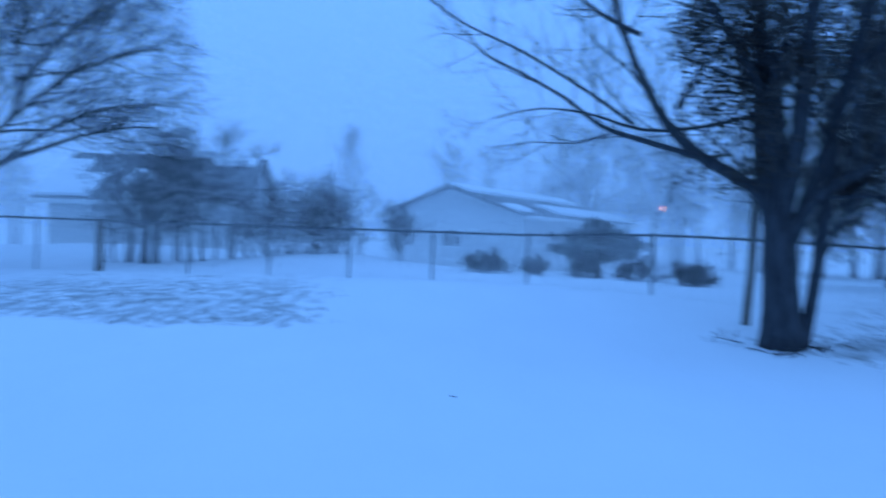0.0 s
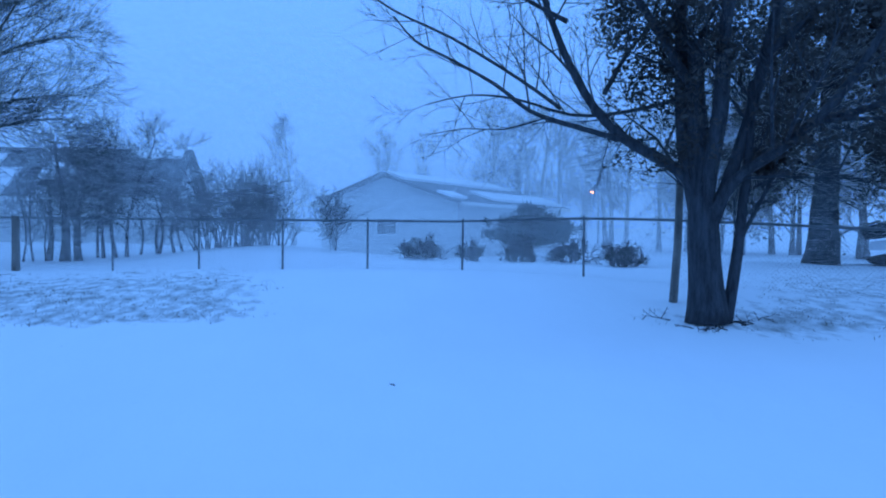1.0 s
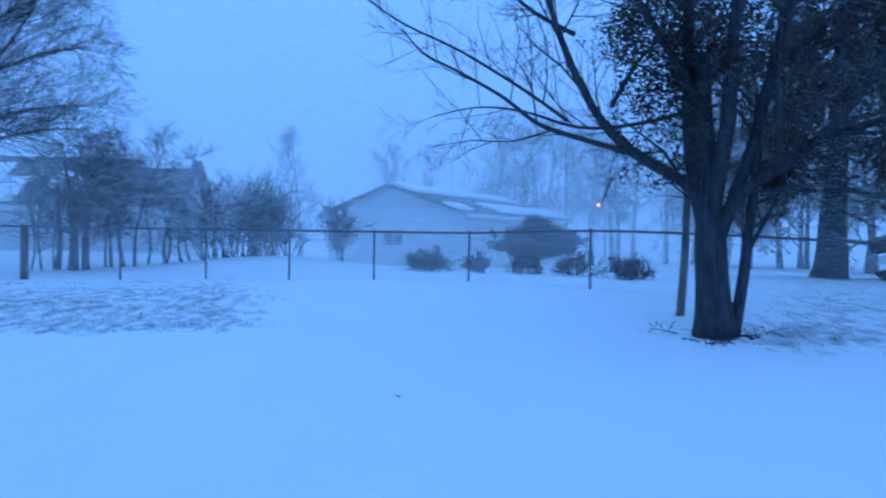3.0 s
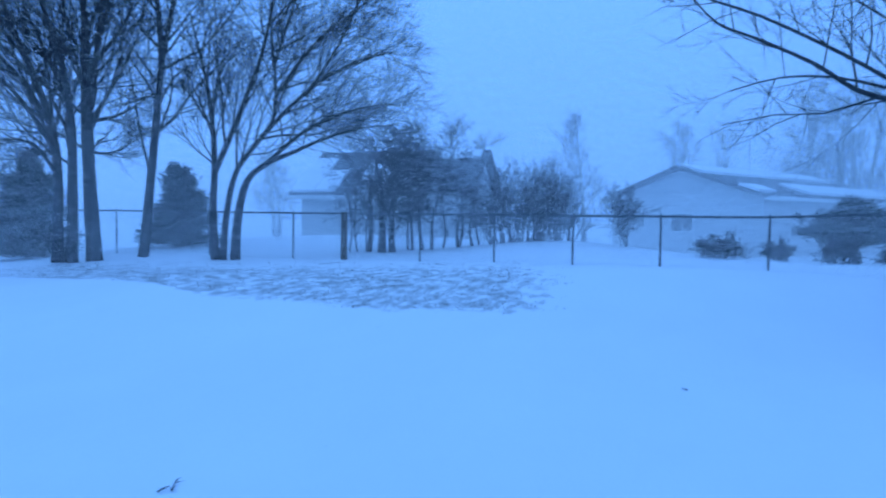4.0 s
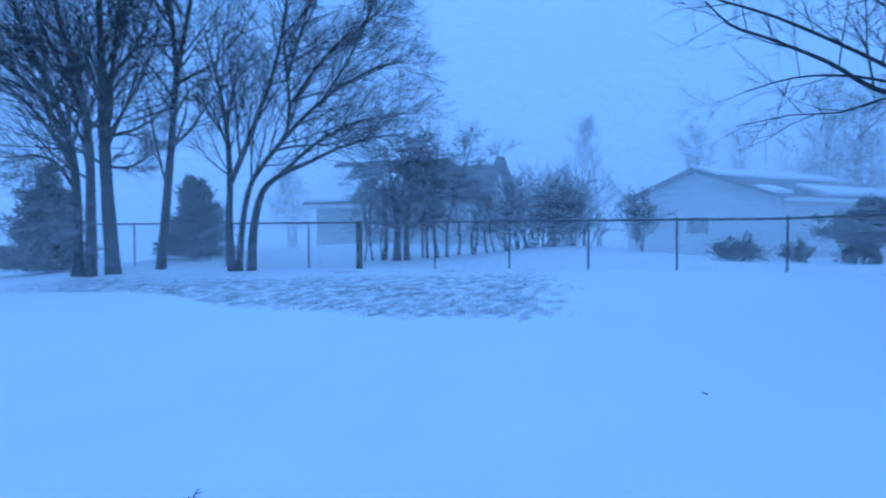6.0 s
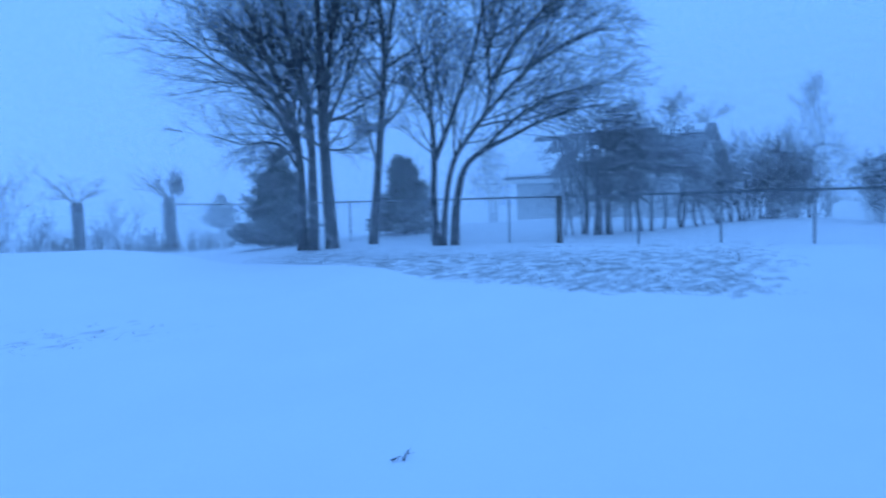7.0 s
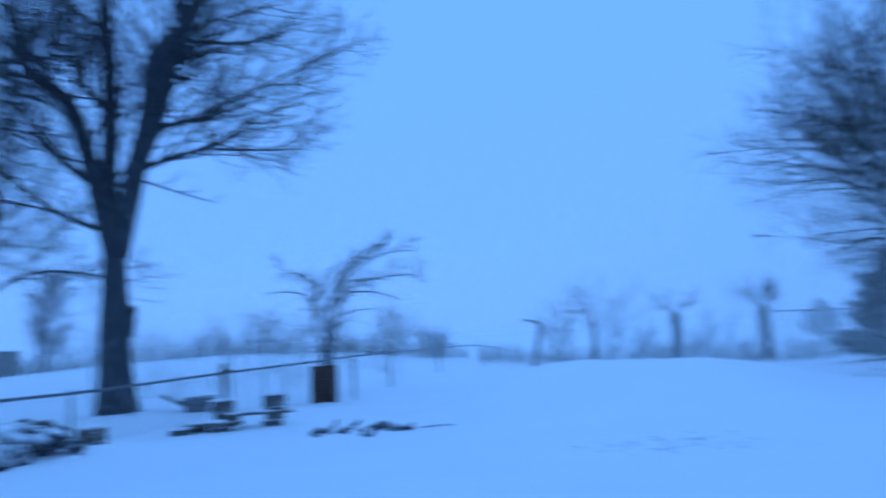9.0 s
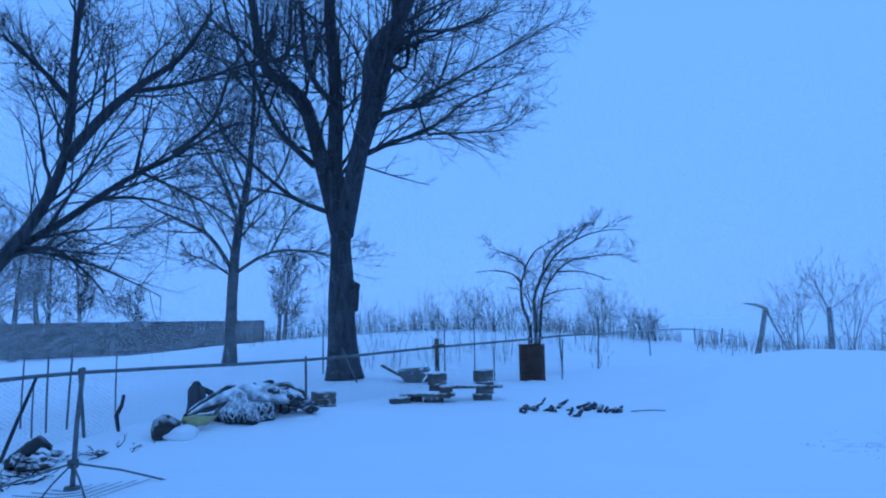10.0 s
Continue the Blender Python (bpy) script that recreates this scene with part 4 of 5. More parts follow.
def privacy_fence():
    a, b = flat_at(111.6, 40, 0), flat_at(133, 40, 0)
    root = thing("board_fence", Vector((a.x, a.y, 0)), "long dark board fence across the neighbouring yard", "fence")
    way = (b - a)
    length = way.length
    way.normalize()
    turn = math.degrees(math.atan2(way.y, way.x))
    n = int(length / 2.4)
    rng = random.Random(5)
    for i in range(n + 1):
        p = way * (i * length / n)
        g = ground_z(a.x + p.x, a.y + p.y)
        part("post", Shape().box(p + Vector((0, 0, (g - 0.3 + 1.72) / 2)), (0.1, 0.1, 1.72 - g + 0.3), turn), dark_wood, root)
        if i == n:
            break
        mid = way * ((i + 0.5) * length / n)
        for j in range(7):
            z = 0.02 + j * 0.262
            part("board", Shape().box(mid + Vector((0, 0, z + rng.uniform(-0.01, 0.01))), (length / n - 0.11, 0.03, 0.275), turn), dark_wood, root)


privacy_fence()


# ------------------------------------------------------------------ things in the yard
def leaning_pole():
    base, top = at(-23.1, 11.6, -0.1), at(-23.5, 11.3)
    root = thing("leaning_pole", base, "pale weathered wooden pole leaning beside the maple", "pole")
    tip = Vector((top.x, top.y, height_at(3.6, 11.3))) - base
    part("shaft", Shape().tube([(0, 0, 0), tip * 0.5 + Vector((0.02, 0, 0)), tip], [0.066, 0.062, 0.055], 9), grey_wood, root, smooth_faces=True)


leaning_pole()


def fallen_branches(az, d, label, seed, count=9, size=0.9):
    root = thing("brushwood", at(az, d), label, "branches")
    g = Grower(seed, 0.02, (0, 0, 0), 35, 0.006)
    rng = random.Random(seed)
    for _ in range(count):
        a = rng.uniform(0, 2 * math.pi)
        g.branch(Vector((rng.gauss(0, size * 0.5), rng.gauss(0, size * 0.25), 0.0)), Vector((math.cos(a), math.sin(a), 0.12)).normalized(), rng.uniform(0.2, size), 0.011, (3, 2))
    part("crown", g.twig, twig_bark, root)


fallen_branches(-26.0, 10.0, "snowy brushwood round the maple's foot", 501, 7, 0.4)
fallen_branches(-28.5, 10.6, "broken branches lying in the snow by the maple", 502, 8, 0.5)
fallen_branches(-22.8, 10.6, "dark dead branch end lying on snow", 503, 4, 0.4)


def twig_on_snow(az, d, length, label, seed):
    root = thing("fallen_twig", at(az, d, 0.012), label, "twig")
    rng = random.Random(seed)
    g = Grower(seed, 0.0, (0, 0, 0), 45, 0.004)
    a = rng.uniform(0, 6.28)
    g.branch(Vector((0, 0, 0)), Vector((math.cos(a), math.sin(a), 0.1)).normalized(), length, 0.008, (3,))
    part("twig", g.twig, twig_bark, root)


twig_on_snow(39.2, 4.1, 0.13, "small dark broken twig on smooth snow", 7)
twig_on_snow(40.2, 4.1, 0.06, "short dark twig on smooth snow", 8)
twig_on_snow(-1.2, 6.6, 0.05, "tiny twig on smooth snow", 9)


def dark_trailer():
    """Dark canvas stretched over a tilted frame, with a tube handrail."""
    d = 20
    root = thing("covered_trailer", at(-37.6, d, -0.05), "dark canvas cover over a low tilted trailer", "trailer")
    right = Vector((math.cos(math.radians(-37.6)), math.sin(math.radians(-37.6)), 0))
    deep = Vector((-right.y, right.x, 0))
    part("cover", Shape().prism([(-0.75, 0.95), (-0.6, 0.68), (1.6, 1.0), (1.6, 1.7), (0.9, 1.55)], right, Z, deep * 1.6, (0, 0, 0)), dark_canvas, root)
    part("bed", Shape().prism([(-0.6, 0.22), (-0.45, 0.08), (1.6, 0.08), (1.6, 0.5), (0.2, 0.42)], right, Z, deep * 1.5, (0, 0, 0)), dark_canvas, root, "dark low side of the trailer")
    part("snow_layer", Shape().prism([(-0.55, 0.43), (1.6, 0.52), (1.6, 0.9), (-0.5, 0.62)], right, Z, deep * 1.45, deep * 0.06), snow_cover, root, "snow lying on the trailer's bed")
    part("handrail", Shape().tube([right * -1.15 + Z * 0.0, right * -1.15 + Z * 0.8, right * -0.95 + Z * 0.92, right * -0.3 + Z * 1.15], [0.03] * 4, 6), galvanised, root)


dark_trailer()


def burn_barrel():
    root = thing("burn_barrel", at(90.4, 16.6, -0.06), "rusty brown steel drum standing in the snow", "barrel")
    r, h = 0.295, 0.9
    prof = [(r, 0), (r, 0.28), (r + 0.014, 0.3), (r, 0.32), (r, 0.58), (r + 0.014, 0.6), (r, 0.62), (r, h - 0.02), (r + 0.012, h), (r - 0.01, h), (r - 0.015, h - 0.03), (r - 0.015, 0.4)]
    shape, n = Shape(), 28
    for pr, pz in prof:
        shape.v += [Vector((pr * math.cos(2 * math.pi * k / n), pr * math.sin(2 * math.pi * k / n), pz)) for k in range(n)]
    for i in range(len(prof) - 1):
        for k in range(n):
            a, b = i * n + k, i * n + (k + 1) % n
            shape.f.append((a, b, b + n, a + n))
    part("drum", shape, rust, root)
    part("ash_snow", Shape().lump((0, 0, 0.5), (r - 0.02, r - 0.02, 0.12), 3, 0.2), snow_cover, root)
    part("lid_snow", Shape().lump((0.06, -0.02, 0.02), (0.4, 0.36, 0.1), 4, 0.3), snow_cover, root, "snow banked at the drum's foot")


burn_barrel()


def concrete_block(az, d, up, turn, label):
    """A hollow building block with two cells."""
    p = at(az, d, up - 0.1)
    root = thing("concrete_block", p, label, "concrete block", "concrete blocks", turn=turn)
    s = Shape()
    for cx, sx in ((-0.145, 0.03), (0.0, 0.03), (0.145, 0.03)):
        s.box((cx, 0, 0.1), (sx, 0.13, 0.2), chamfer=0.004)
    for cy in (-0.08, 0.08):
        s.box((0, cy, 0.1), (0.32, 0.03, 0.2), chamfer=0.004)
    part("body", s, snowy_concrete, root)
    part("snow_cap", Shape().lump((0, 0, 0.2), (0.17, 0.1, 0.028), int(az * 7), 0.9, 3, 2.5), snow_cover, root, smooth_faces=True)


# a low bench of blocks and planks by the fence
for az, d, up, turn in [(101.0, 12.6, 0.0, 20), (100.0, 12.9, 0.0, -30), (98.3, 12.8, -0.02, 15), (97.9, 12.9, 0.2, 5), (97.3, 12.8, 0.18, 80), (98.0, 12.9, 0.4, 12), (94.4, 13.0, 0.0, 10), (94.2, 13.0, 0.22, 0), (94.3, 13.0, 0.43, 20)]:
    concrete_block(az, d, up, turn + az, "grey snow-dusted concrete block by the fence")


def crate():
    root = thing("wooden_crate", at(107.0, 11.4, -0.04), "small dark wooden crate sunk in the snow", "crate", turn=135)
    part("body", Shape().box((0, 0, 0.14), (0.3, 0.26, 0.28)), snowy_wood, root)
    for z in (0.05, 0.14, 0.23):
        part("slat", Shape().box((0, -0.137, z), (0.31, 0.016, 0.07)), snowy_wood, root)
    part("snow_cap", Shape().lump((0.03, 0, 0.29), (0.14, 0.12, 0.03), 5, 0.3), snow_cover, root)


crate()


def plank(az0, az1, d, up, label):
    a, b = at(az0, d), at(az1, d)
    z = max(a.z, b.z) + up - 0.08
    root = thing("plank", Vector(((a.x + b.x) / 2, (a.y + b.y) / 2, z)), label, "plank", turn=math.degrees(math.atan2(b.y - a.y, b.x - a.x)))
    length = math.hypot(b.x - a.x, b.y - a.y)
    part("board", Shape().box((0, 0, 0), (length, 0.24, 0.05)), snowy_wood, root)
    part("snow_strip", Shape().lump((0.05, 0, 0.03), (length * 0.42, 0.09, 0.03), 5, 0.3), snow_cover, root)


plank(98.6, 92.8, 13.0, 0.32, "weathered plank laid across concrete blocks")
plank(101.0, 96.6, 12.75, 0.2, "grey plank resting on low blocks")
plank(104.0, 100.8, 12.4, 0.02, "old board half sunk in snow")


def wheelbarrow():
    root = thing("wheelbarrow", at(99.9, 15.4, -0.2), "grey steel wheelbarrow standing in snow behind the fence", "wheelbarrow", turn=100)
    root.scale = (0.8, 0.8, 0.85)
    rim = [(-0.42, -0.3, 0.52), (0.46, -0.3, 0.56), (0.46, 0.3, 0.56), (-0.42, 0.3, 0.52)]
    low = [(-0.22, -0.2, 0.22), (0.2, -0.2, 0.22), (0.2, 0.2, 0.22), (-0.22, 0.2, 0.22)]
    s = Shape()
    for shrink in (1.0, 0.95):
        for p in rim + low:
            s.v.append(Vector((p[0] * shrink, p[1] * shrink, p[2] + (0 if shrink == 1 else 0.015))))
    for o in (0, 8):
        for k in range(4):
            j = (k + 1) % 4
            s.f.append((o + k, o + j, o + 4 + j, o + 4 + k))
        s.f.append((o + 4, o + 5, o + 6, o + 7))
    for k in range(4):
        j = (k + 1) % 4
        s.f.append((k, j, 8 + j, 8 + k))
    part("tray", s, snowed(galvanised, "snow_dusted_steel", 0.25), root)
    part("snow_fill", Shape().lump((0, 0, 0.42), (0.34, 0.22, 0.1), 3, 0.2), snow_cover, root)
    for y in (-0.22, 0.22):
        part("handle", Shape().tube([(0.25, y * 0.6, 0.2), (-0.4, y, 0.42), (-0.85, y * 1.2, 0.66)], [0.02] * 3, 6), old_wood, root)
        part("leg", Shape().tube([(-0.2, y, 0.36), (-0.3, y, 0.0)], [0.016] * 2, 6), galvanised, root)
    wheel = Shape()
    ring = [Vector((0.5 + 0.17 * math.cos(a * 0.3927), 0, 0.18 + 0.17 * math.sin(a * 0.3927))) for a in range(17)]
    part("wheel", wheel.tube(ring, [0.035] * 17, 8), black_rubber, root)


wheelbarrow()


def log_pile():
    rng = random.Random(12)
    for i in range(24):
        u = (i + rng.random()) / 24
        az, d = 91.6 - 8.2 * u, 11.7 + rng.gauss(0, 0.34) + 0.25 * math.sin(u * 3.1)
        p = at(az, d, rng.uniform(-0.02, 0.03))
        root = thing("firewood_log", p, "dark split log half buried in snow", "log", "scattered firewood", turn=rng.uniform(0, 180))
        l, r = rng.uniform(0.03, 0.13), rng.uniform(0.018, 0.045)
        s = Shape().tube([(-l, 0, 0.0), (0, rng.uniform(-0.02, 0.02), 0.03), (l, 0, rng.uniform(0.0, 0.14))], [r, r * 1.1, r * 0.85], 8)
        for v in s.v:
            v += v.normalized() * 0.012 * noise.noise(v * 30)
        part("wood", s, snowy_bark, root)
    root = thing("long_stick", at(81.2, 11.4, 0.02), "thin dark stick lying on the snow", "stick", turn=84)
    part("stick", Shape().tube([(-0.35, 0, 0), (0, 0.03, 0.02), (0.4, 0, 0)], [0.009, 0.008, 0.005], 6), twig_bark, root)


log_pile()


def covered_heap():
    """A tarpaulin over a woodpile, with netting and rubble at its side."""
    root = thing("tarpaulin_heap", at(112.6, 10.2, -0.05), "woodpile under a snowy grey tarpaulin with netting", "woodpile", turn=112)
    # x runs to the right of the view, y away
    s = Shape()
    nx, ny = 26, 10
    for j in range(ny):
        for i in range(nx):
            u, v = i / (nx - 1), j / (ny - 1)
            x, y = -0.78 + 1.3 * u, -0.3 + 0.7 * v
            h = 0.5 * math.sin(math.pi * min(1, u * 0.62 + 0.12)) * math.sin(math.pi * (0.2 + 0.7 * v)) + 0.06 * noise.noise((x * 4, y * 5, 2))
            s.v.append(Vector((x, y, max(-0.03, h))))
    for j in range(ny - 1):
        for i in range(nx - 1):
            a = j * nx + i
            s.f.append((a, a + 1, a + 1 + nx, a + nx))
    ob = part("tarpaulin", s, snowy_tarp, root, "grey tarpaulin with folds, caked with snow", True)
    solid = ob.modifiers.new("thickness", "SOLIDIFY")
    solid.thickness = 0.02
    rng = random.Random(4)
    part("pole", Shape().tube([(-0.82, -0.22, 0.1), (-0.55, -0.1, 0.3), (-0.28, -0.05, 0.44), (0.08, -0.05, 0.47)], [0.03, 0.04, 0.045, 0.035], 7), snowy_canvas, root, "dark rolled edge along the tarpaulin", True)
    bulge = Shape().lump((-0.05, -0.18, 0.02), (0.34, 0.24, 0.3), 2, 0.45, 4, 1.6)
    part("bulge", bulge, snowed(dark_canvas, "snow_flecked_load", 0.28, 14), root, "dark snow-flecked load under the netting", True)
    net = Shape()
    for way in (1, -1):
        for i in range(15):
            line = []
            for q in range(10):
                v = 0.02 + 0.9 * q / 9
                a = max(-1.5, min(1.5, -1.5 + 3.0 * i / 14 + way * 0.6 * (v - 0.4) + 0.1 * noise.noise((i * 2.3, q * 0.7, way))))
                ball = Vector((math.sin(a) * math.cos(v * 1.5), -math.cos(a) * math.cos(v * 1.5), math.sin(v * 1.5)))
                k = 1.04 + 0.45 * noise.noise(ball * 1.6 + Vector((6.2, 3.4, 2)))
                line.append((-0.05 + 0.34 * k * ball.x, -0.18 + 0.24 * k * ball.y, 0.02 + 0.3 * k * ball.z))
            net.tube(line, [rng.uniform(0.007, 0.015) for _ in range(10)], 5)
    part("netting", net, snowed(tarp, "snow_coated_net", 0.36, 16), root, "netting whose strands are coated with snow", True)
    for i in range(26):
        u = rng.random()
        p = Vector((0.22 + 0.62 * u, rng.uniform(-0.22, 0.2), 0.1 + rng.uniform(0.0, 0.38) * (1 - 0.75 * u)))
        size = rng.uniform(0.04, 0.085)
        part("rubble_piece", Shape().lump(p, (size * rng.uniform(0.9, 1.6), size, size * rng.uniform(0.6, 1.0)), 40 + i, 0.6, 2, 2.2), snowy_bark, root)
    part("snow_bank", Shape().lump((0.45, 0.0, -0.02), (0.5, 0.3, 0.1), 12, 0.35, 3), snow_cover, root, "snow drifted among the rubble", True)
    part("bent_board", Shape().tube([(0.3, 0.05, 0.44), (0.5, 0.02, 0.46), (0.72, 0.0, 0.36), (0.78, 0, 0.24)], [0.03, 0.035, 0.035, 0.02], 6), snowy_wood, root)


covered_heap()


def round_bundle():
    root = thing("wrapped_bundle", at(118.6, 9.6, 0.02), "round dark bundle dusted with snow", "bundle")
    bundle_side = Vector((math.cos(math.radians(118.6)), math.sin(math.radians(118.6)), 0)) * 0.2
    part("bundle", Shape().lump((0, 0, 0.07), (0.19, 0.17, 0.18), 3, 0.28, 4, 1.6), snowed(dark_wood, "snow_dusted_bundle", 0.2, 6), root, smooth_faces=True)
    part("snow_cap", Shape().lump(bundle_side + Vector((0, 0, 0.0)), (0.26, 0.2, 0.1), 6, 0.3, 3), snow_cover, root, smooth_faces=True)
    yellow = thing("yellow_bag", at(116.4, 9.75, 0.1), "crumpled yellow plastic sack in the snow", "sack", turn=116)
    part("sack", Shape().lump((0, 0, 0.03), (0.2, 0.06, 0.07), 9, 0.5, 3, 3), yellow_plastic, yellow, smooth_faces=True)


round_bundle()


def tree_stump():
    root = thing("tree_stump", at(116.4, 12.0, 0.02), "old jagged stump behind the side fence", "tree stump")
    s = Shape().tube([(0, 0, -0.1), (0.02, 0, 0.18), (0, 0, 0.34), (0.03, 0, 0.48)], [0.17, 0.15, 0.15, 0.05], 11)
    for v in s.v:
        v += Vector((v.x, v.y, 0.3)) * 0.3 * noise.noise(v * 5)
    part("stump", s, bark, root)
    part("root_arm", Shape().tube([(0, 0, 0.4), (-0.25, 0.1, 0.3), (-0.42, 0.1, 0.05)], [0.06, 0.05, 0.03], 6), bark, root)


tree_stump()


def dark_sheet():
    """A stiff dark sheet, bent over and leaning up to the fence, with snow-caked brush under it."""
    root = thing("plastic_sheet", at(127.2, 9.0, -0.05), "dark bent plastic sheet leaning over snowy brush", "sheet", turn=127)
    s, nx, ny = Shape(), 22, 9
    for j in range(ny):
        for i in range(nx):
            u, v = i / (nx - 1), j / (ny - 1) - 0.5
            wide = 0.2 * math.sin(math.pi * (0.12 + 0.8 * u)) ** 0.6
            x = -0.24 + 0.44 * u
            z = 0.16 + 0.3 * u - 0.22 * max(0, u - 0.7) ** 1.2 * 3 + wide * 0.5 * math.cos(v * 3.0) - 0.1
            s.v.append(Vector((x + 0.03 * noise.noise((u * 5, v * 4, 1)), v * wide * 2.2, z + 0.03 * noise.noise((u * 4, v * 6, 5)))))
    for j in range(ny - 1):
        for i in range(nx - 1):
            a = j * nx + i
            s.f.append((a, a + 1, a + 1 + nx, a + nx))
    ob = part("sheet", s, snowed(black_rubber, "snow_dusted_plastic", 0.06, 3), root, smooth_faces=True)
    solid = ob.modifiers.new("thickness", "SOLIDIFY")
    solid.thickness = 0.025
    rng = random.Random(44)
    for i in range(16):
        p = Vector((-0.15 + rng.uniform(0, 0.6), rng.uniform(-0.25, 0.05), rng.uniform(-0.02, 0.16)))
        size = rng.uniform(0.05, 0.1)
        part("brush_clump", Shape().lump(p, (size * 1.3, size, size), 70 + i, 0.6, 3, 2.4), snowy_brush, root)
    part("snow_bank", Shape().lump((0.12, -0.08, 0.0), (0.34, 0.26, 0.12), 6, 0.4, 3), snow_cover, root, "snow drifted under the sheet", True)
    fallen_branches(126.9, 8.6, "dead weeds and sticks beside the dark sheet", 510, 12, 0.3)
    fallen_branches(128.8, 8.2, "dark brush poking from the snow", 511, 16, 0.4)
    fallen_branches(122.6, 9.2, "dry weeds at the fence foot", 512, 9, 0.22)
    fallen_branches(120.2, 9.4, "small dark twigs lying beside the bundle", 513, 3, 0.2)


dark_sheet()


def dryer_stand():
    """A steel pole on a flat folding stand of spread legs."""
    root = thing("pole_stand", at(124.6, 7.6), "steel pole on a flat four-legged folding stand", "stand")
    right = Vector((math.cos(math.radians(124.3)), math.sin(math.radians(124.3)), 0))
    deep = Vector((-right.y, right.x, 0))
    part("pole", Shape().tube([Vector((0, 0, 0.0)), right * 0.02 + Z * 0.6, right * 0.06 + Z * 1.12], [0.024, 0.022, 0.021], 10), galvanised, root)
    part("collar", Shape().tube([Z * 0.2, Z * 0.27], [0.05, 0.05], 10), galvanised, root)
    part("base_plate", Shape().tube([Z * 0.0, Z * 0.03], [0.075, 0.07], 10), galvanised, root)
    for a, b in ((-0.95, -0.25), (0.82, -0.05), (-0.3, -0.7), (0.12, -0.75)):
        part("leg", Shape().tube([Z * 0.24, right * a * 0.5 + deep * b * 0.5 + Z * 0.14, right * a + deep * b + Z * 0.0], [0.01] * 3, 6), galvanised, root)
    wires = Shape()
    for i in range(5):
        u = 0.2 + 0.16 * i
        wires.tube([right * -0.9 * u + deep * -0.25 * u + Z * 0.03, right * -0.3 * u + deep * -0.7 * u + Z * 0.02, right * 0.15 * u + deep * -0.75 * u + Z * 0.02, right * 0.8 * u + deep * -0.05 * u + Z * 0.03], [0.004] * 4, 4)
    part("lines", wires, galvanised, root, "slack lines lying over the snow")


dryer_stand()


def stake(az, d, el0, el1, lean=0.0, r=0.012, mat=galvanised, label="thin dark garden stake beyond the fence"):
    foot = at(az, d, -0.1)
    top = height_at(el1, d) - foot.z
    root = thing("garden_stake", foot, label, "stake", "garden stakes")
    right = Vector((math.cos(math.radians(az)), math.sin(math.radians(az)), 0))
    part("rod", Shape().tube([(0, 0, 0), right * lean * 0.5 + Z * top * 0.5 + Vector((0.01, 0, 0)), right * lean + Z * top], [r, r, r * 0.8], 6), mat, root)


for az, d, el1, lean, r in [(94.95, 15.6, -0.8, 0, 0.014), (97.35, 16.4, 0.4, 0, 0.016), (107.0, 20, 0.3, 0, 0.02), (126.35, 10.8, -1.4, 0.0, 0.014), (125.1, 10.8, -1.2, 0.05, 0.015), (127.9, 12.5, -1.7, 0.02, 0.014), (104.2, 15.2, -2.0, -0.35, 0.016), (93.4, 16.4, -1.5, 0, 0.014), (88.1, 17.5, -1.6, 0.05, 0.018), (122.0, 13.5, -2.0, 0.0, 0.014), (76.2, 33, -0.9, 0.1, 0.06), (127.2, 10.5, -4.0, 0.0, 0.012)]:
    stake(az, d, 0, el1, lean, r)
stake(129.2, 9.3, 0, -3.4, 0.35, 0.022, bark, "crooked dark stick leaning on the fence")


def tie_post():
    root = thing("tie_post", at(97.97, 13.9, -0.15), "weathered square fence post with a short cross tie", "post", turn=98)
    part("shaft", Shape().box((0, 0, 0.6), (0.09, 0.09, 1.2)), snowy_wood, root)
    part("cross_tie", Shape().box((0.03, -0.065, 1.06), (0.26, 0.035, 0.05), tilt=-5), snowy_wood, root)


tie_post()


def hanging_branch():
    d = 9.9
    p = at(121.75, d)
    root = thing("caught_branch", Vector((p.x, p.y, height_at(-7.5, d))), "short dark branch caught in the fence mesh", "branch")
    right = Vector((math.cos(math.radians(121.75)), math.sin(math.radians(121.75)), 0))
    part("stick", Shape().tube([(0, 0, 0), right * -0.03 + Z * 0.2, right * 0.03 + Z * 0.32, right * 0.05 + Z * 0.45], [0.022, 0.03, 0.024, 0.02], 6), bark, root)


hanging_branch()


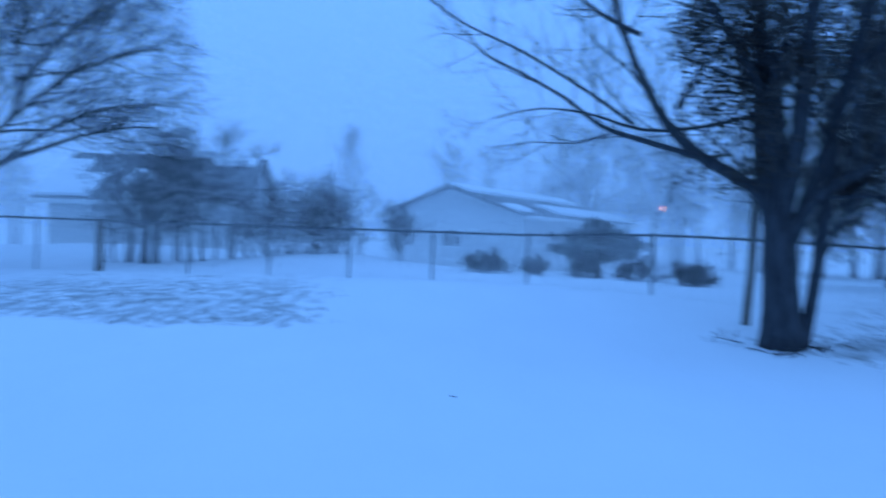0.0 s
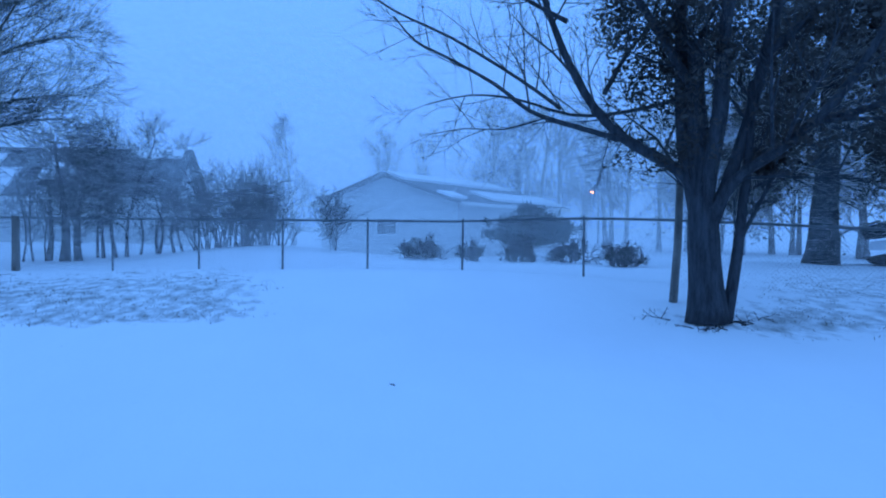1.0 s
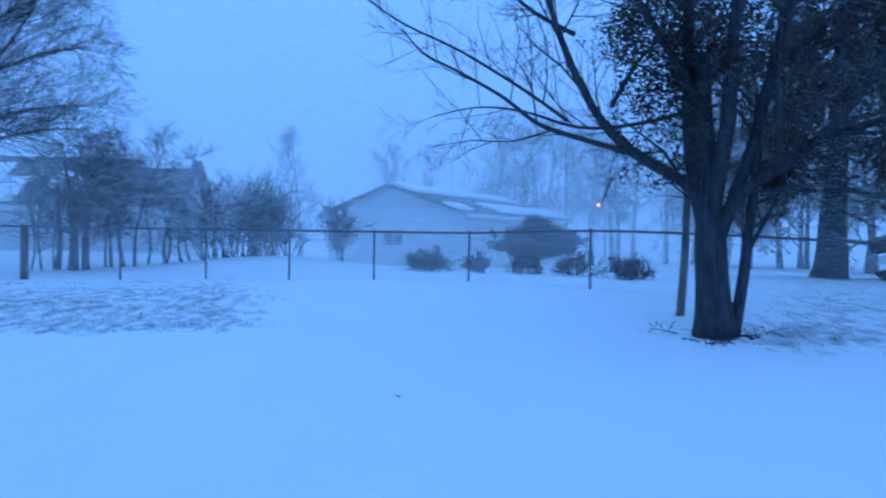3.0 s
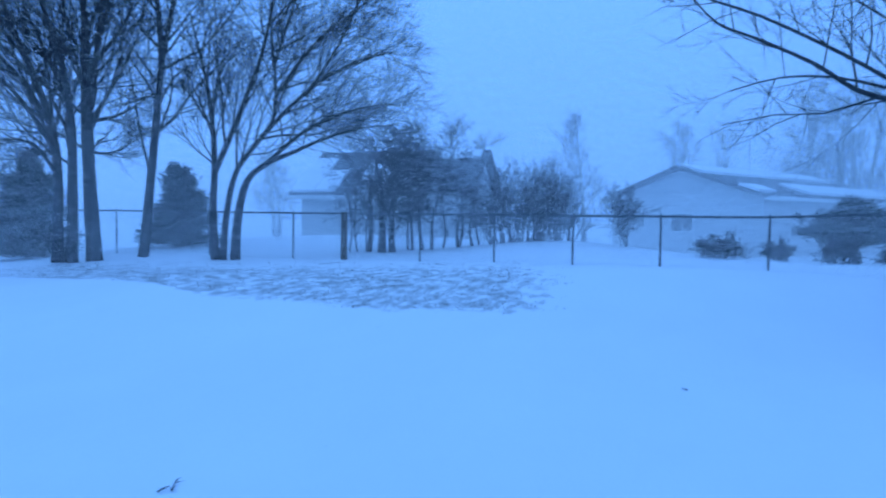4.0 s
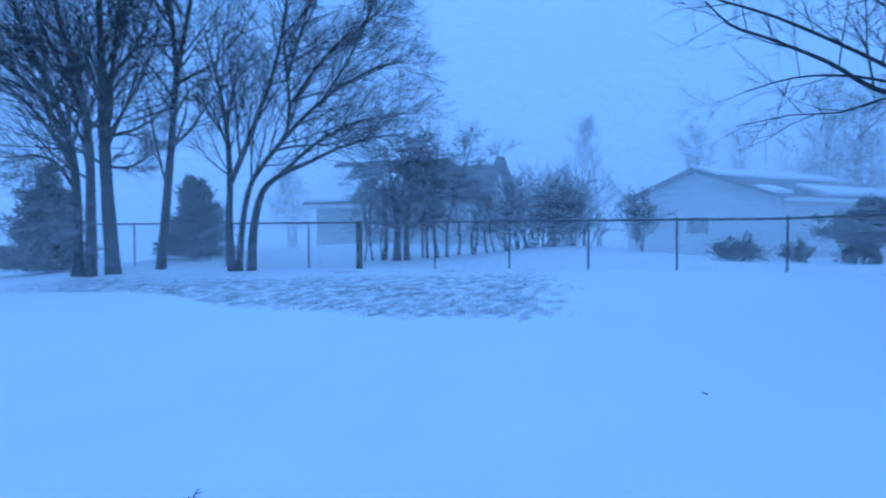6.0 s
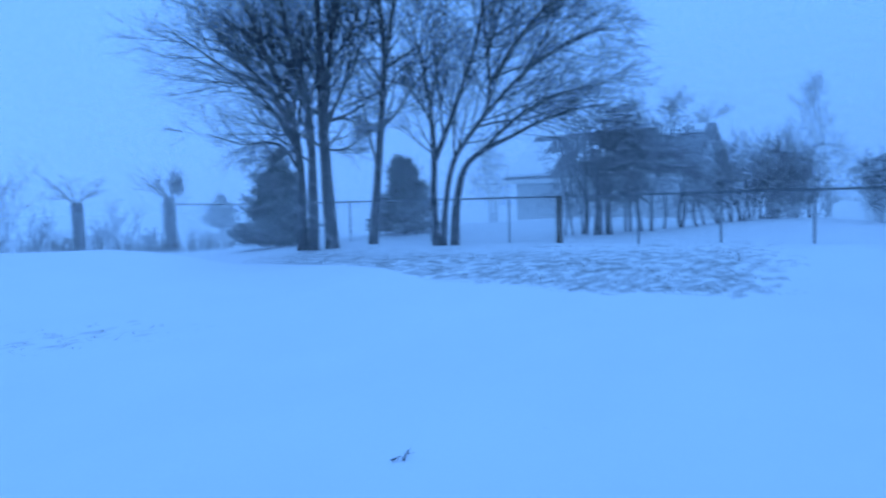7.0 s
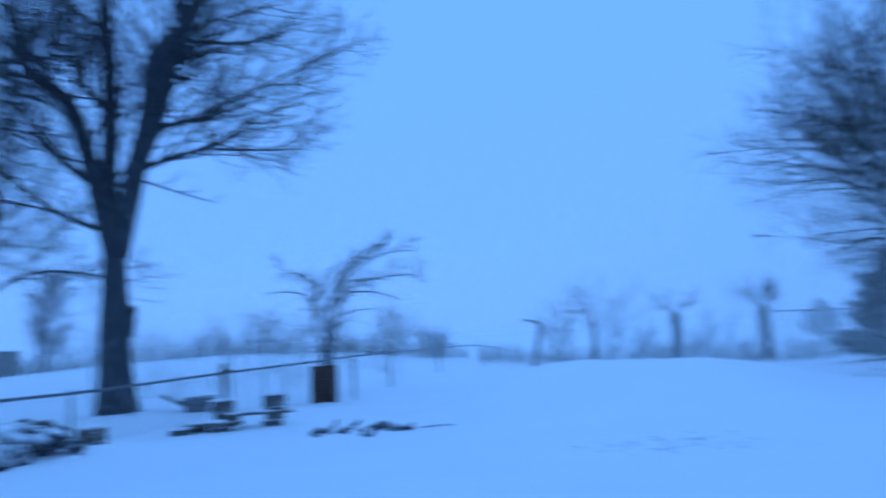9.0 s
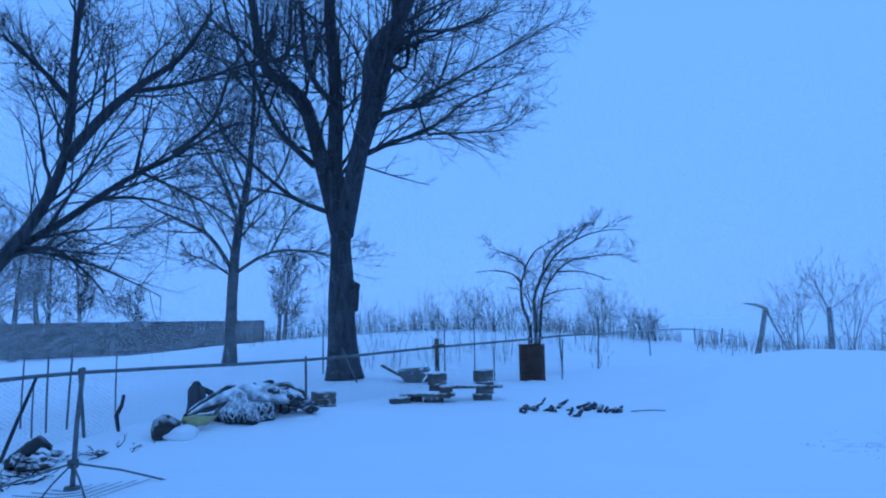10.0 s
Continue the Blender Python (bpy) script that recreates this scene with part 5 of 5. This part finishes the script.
# ------------------------------------------------------------------ weeds and grass
def tall_weeds():
    rng, s = random.Random(61), Shape()
    for _ in range(2300):
        slope = rng.random() < 0.22
        az, d = (rng.uniform(84, 106), rng.uniform(21, 28)) if slope else (rng.uniform(79, 113), rng.gauss(30.6, 1.1))
        p = at(az, d, -0.05)
        clump = noise.noise((p.x * 0.5, p.y * 0.5, 9))
        if clump < (0.12 if slope else -0.25):
            continue
        h = rng.uniform(0.2, 0.85) * (0.8 + 1.7 * max(0, clump)) * (1.8 if rng.random() < 0.06 else 1)
        lean = Vector((rng.gauss(0, 0.14), rng.gauss(0, 0.14), 1)).normalized() * h
        s.tube([p, p + lean * 0.6, p + lean + Vector((rng.gauss(0, 0.08), rng.gauss(0, 0.08), 0))], [0.007, 0.006, 0.003], 3, False)
    for _ in range(900):
        az, d = rng.uniform(52, 78), rng.gauss(29, 1.2)
        p = at(az, d, -0.05)
        h = rng.uniform(0.25, 0.8)
        lean = Vector((rng.gauss(0, 0.15), rng.gauss(0, 0.15), 1)).normalized() * h
        s.tube([p, p + lean], [0.010, 0.005], 3, False)
    me = s.mesh("tall_weeds")
    me.materials.append(dry_stem)
    tagged(new("tall_weeds", me), "dry tall weeds standing in snow along the bank", "weeds", kind="stuff")


def lawn_grass():
    rng, s = random.Random(62), Shape()
    tries = 0
    while len(s.f) < 7000 and tries < 200000:
        tries += 1
        az, d = rng.uniform(-40, 74), rng.uniform(8, 20)
        b = bare_shade_amount(az, d)
        p = at(az, d)
        if b < 0.2 or rng.random() > b * (0.35 + 1.3 * max(0, noise.noise((p.x * 0.9, p.y * 1.8, 5)))) * (1 if 12 < az < 30 else 0.55):
            continue
        for _ in range(5):
            q = p + Vector((rng.gauss(0, 0.07), rng.gauss(0, 0.07), -0.01))
            way = Vector((rng.gauss(0.3, 0.5), rng.gauss(0, 0.5), 1)).normalized() * rng.uniform(0.02, 0.055)
            side = Vector((rng.gauss(0, 1), rng.gauss(0, 1), 0)).normalized() * 0.006
            first = len(s.v)
            s.v += [q - side, q + side, q + way]
            s.f.append((first, first + 1, first + 2))
    me = s.mesh("lawn_grass")
    me.materials.append(dry_stem)
    tagged(new("lawn_grass", me), "withered grass blades showing through thin snow", "grass", kind="stuff")


tall_weeds()
lawn_grass()


# ------------------------------------------------------------------ streaks standing in for snow haze
def snow_haze(near=13.5, far=64.0, density=0.046, length=2.6, breadth=0.000056):
    """Hair-thin white streaks that stand in for haze, thickest near the ground."""
    rs = np.random.RandomState(8)
    a0, a1 = math.radians(-58), math.radians(140)
    grid = np.linspace(near, far, 400)
    weight = 1.5 + 0.38 * grid
    n = int(0.5 * density * (a1 - a0) * float(weight.mean()) * (far - near) / (0.32 * length * breadth))
    cdf = np.cumsum(weight)
    r = np.interp(rs.rand(n), cdf / cdf[-1], grid)
    az = a0 + (a1 - a0) * rs.rand(n)
    z = (1 - np.sqrt(1 - rs.rand(n))) * (1.5 + 0.38 * r) + 0.03
    # thinned by heading to fit the haze in the camera's view
    clear = np.clip((np.degrees(az) - 60) / 30, 0, 1)
    clear_right = np.clip((-21 - np.degrees(az)) / 9, 0, 1)
    keep = rs.rand(n) < (1 - 0.66 * clear) * (1 - 0.6 * clear_right)
    r, az, z = r[keep], az[keep], z[keep]
    n = len(r)
    centre = np.stack([-np.sin(az) * r, np.cos(az) * r, z], 1)
    way = np.stack([np.ones(n), rs.normal(0, 0.35, n), rs.normal(0, 0.5, n)], 1) * (0.5 * length * rs.uniform(0.7, 1.3, n))[:, None]
    turn = rs.rand(n) * math.pi
    # streaks widen with distance from the camera
    across = np.stack([np.zeros(n), np.cos(turn), np.sin(turn)], 1) * (0.5 * breadth * r)[:, None]
    verts = np.stack([centre - way - across, centre - way + across, centre + way], 1).reshape(-1, 3)
    me = bpy.data.meshes.new("snow_haze")
    me.vertices.add(3 * n)
    me.vertices.foreach_set("co", verts.ravel())
    me.loops.add(3 * n)
    me.loops.foreach_set("vertex_index", np.arange(3 * n, dtype=np.int32))
    me.polygons.add(n)
    me.polygons.foreach_set("loop_start", np.arange(0, 3 * n, 3, dtype=np.int32))
    me.update()
    m = bpy.data.materials.new("haze_streak")
    m.use_nodes = True
    nodes, links = m.node_tree.nodes, m.node_tree.links
    nodes.clear()
    face, glow = nodes.new("ShaderNodeBsdfDiffuse"), nodes.new("ShaderNodeBsdfTranslucent")
    blend, out = nodes.new("ShaderNodeMixShader"), nodes.new("ShaderNodeOutputMaterial")
    for b in (face, glow):
        b.inputs["Color"].default_value = (0.99, 0.99, 0.99, 1)
    links.new(face.outputs[0], blend.inputs[1])
    links.new(glow.outputs[0], blend.inputs[2])
    links.new(blend.outputs[0], out.inputs["Surface"])
    me.materials.append(m)
    tagged(new("snow_haze", me), "fine white streaks standing in for snow haze", "falling snow", kind="stuff")


snow_haze()
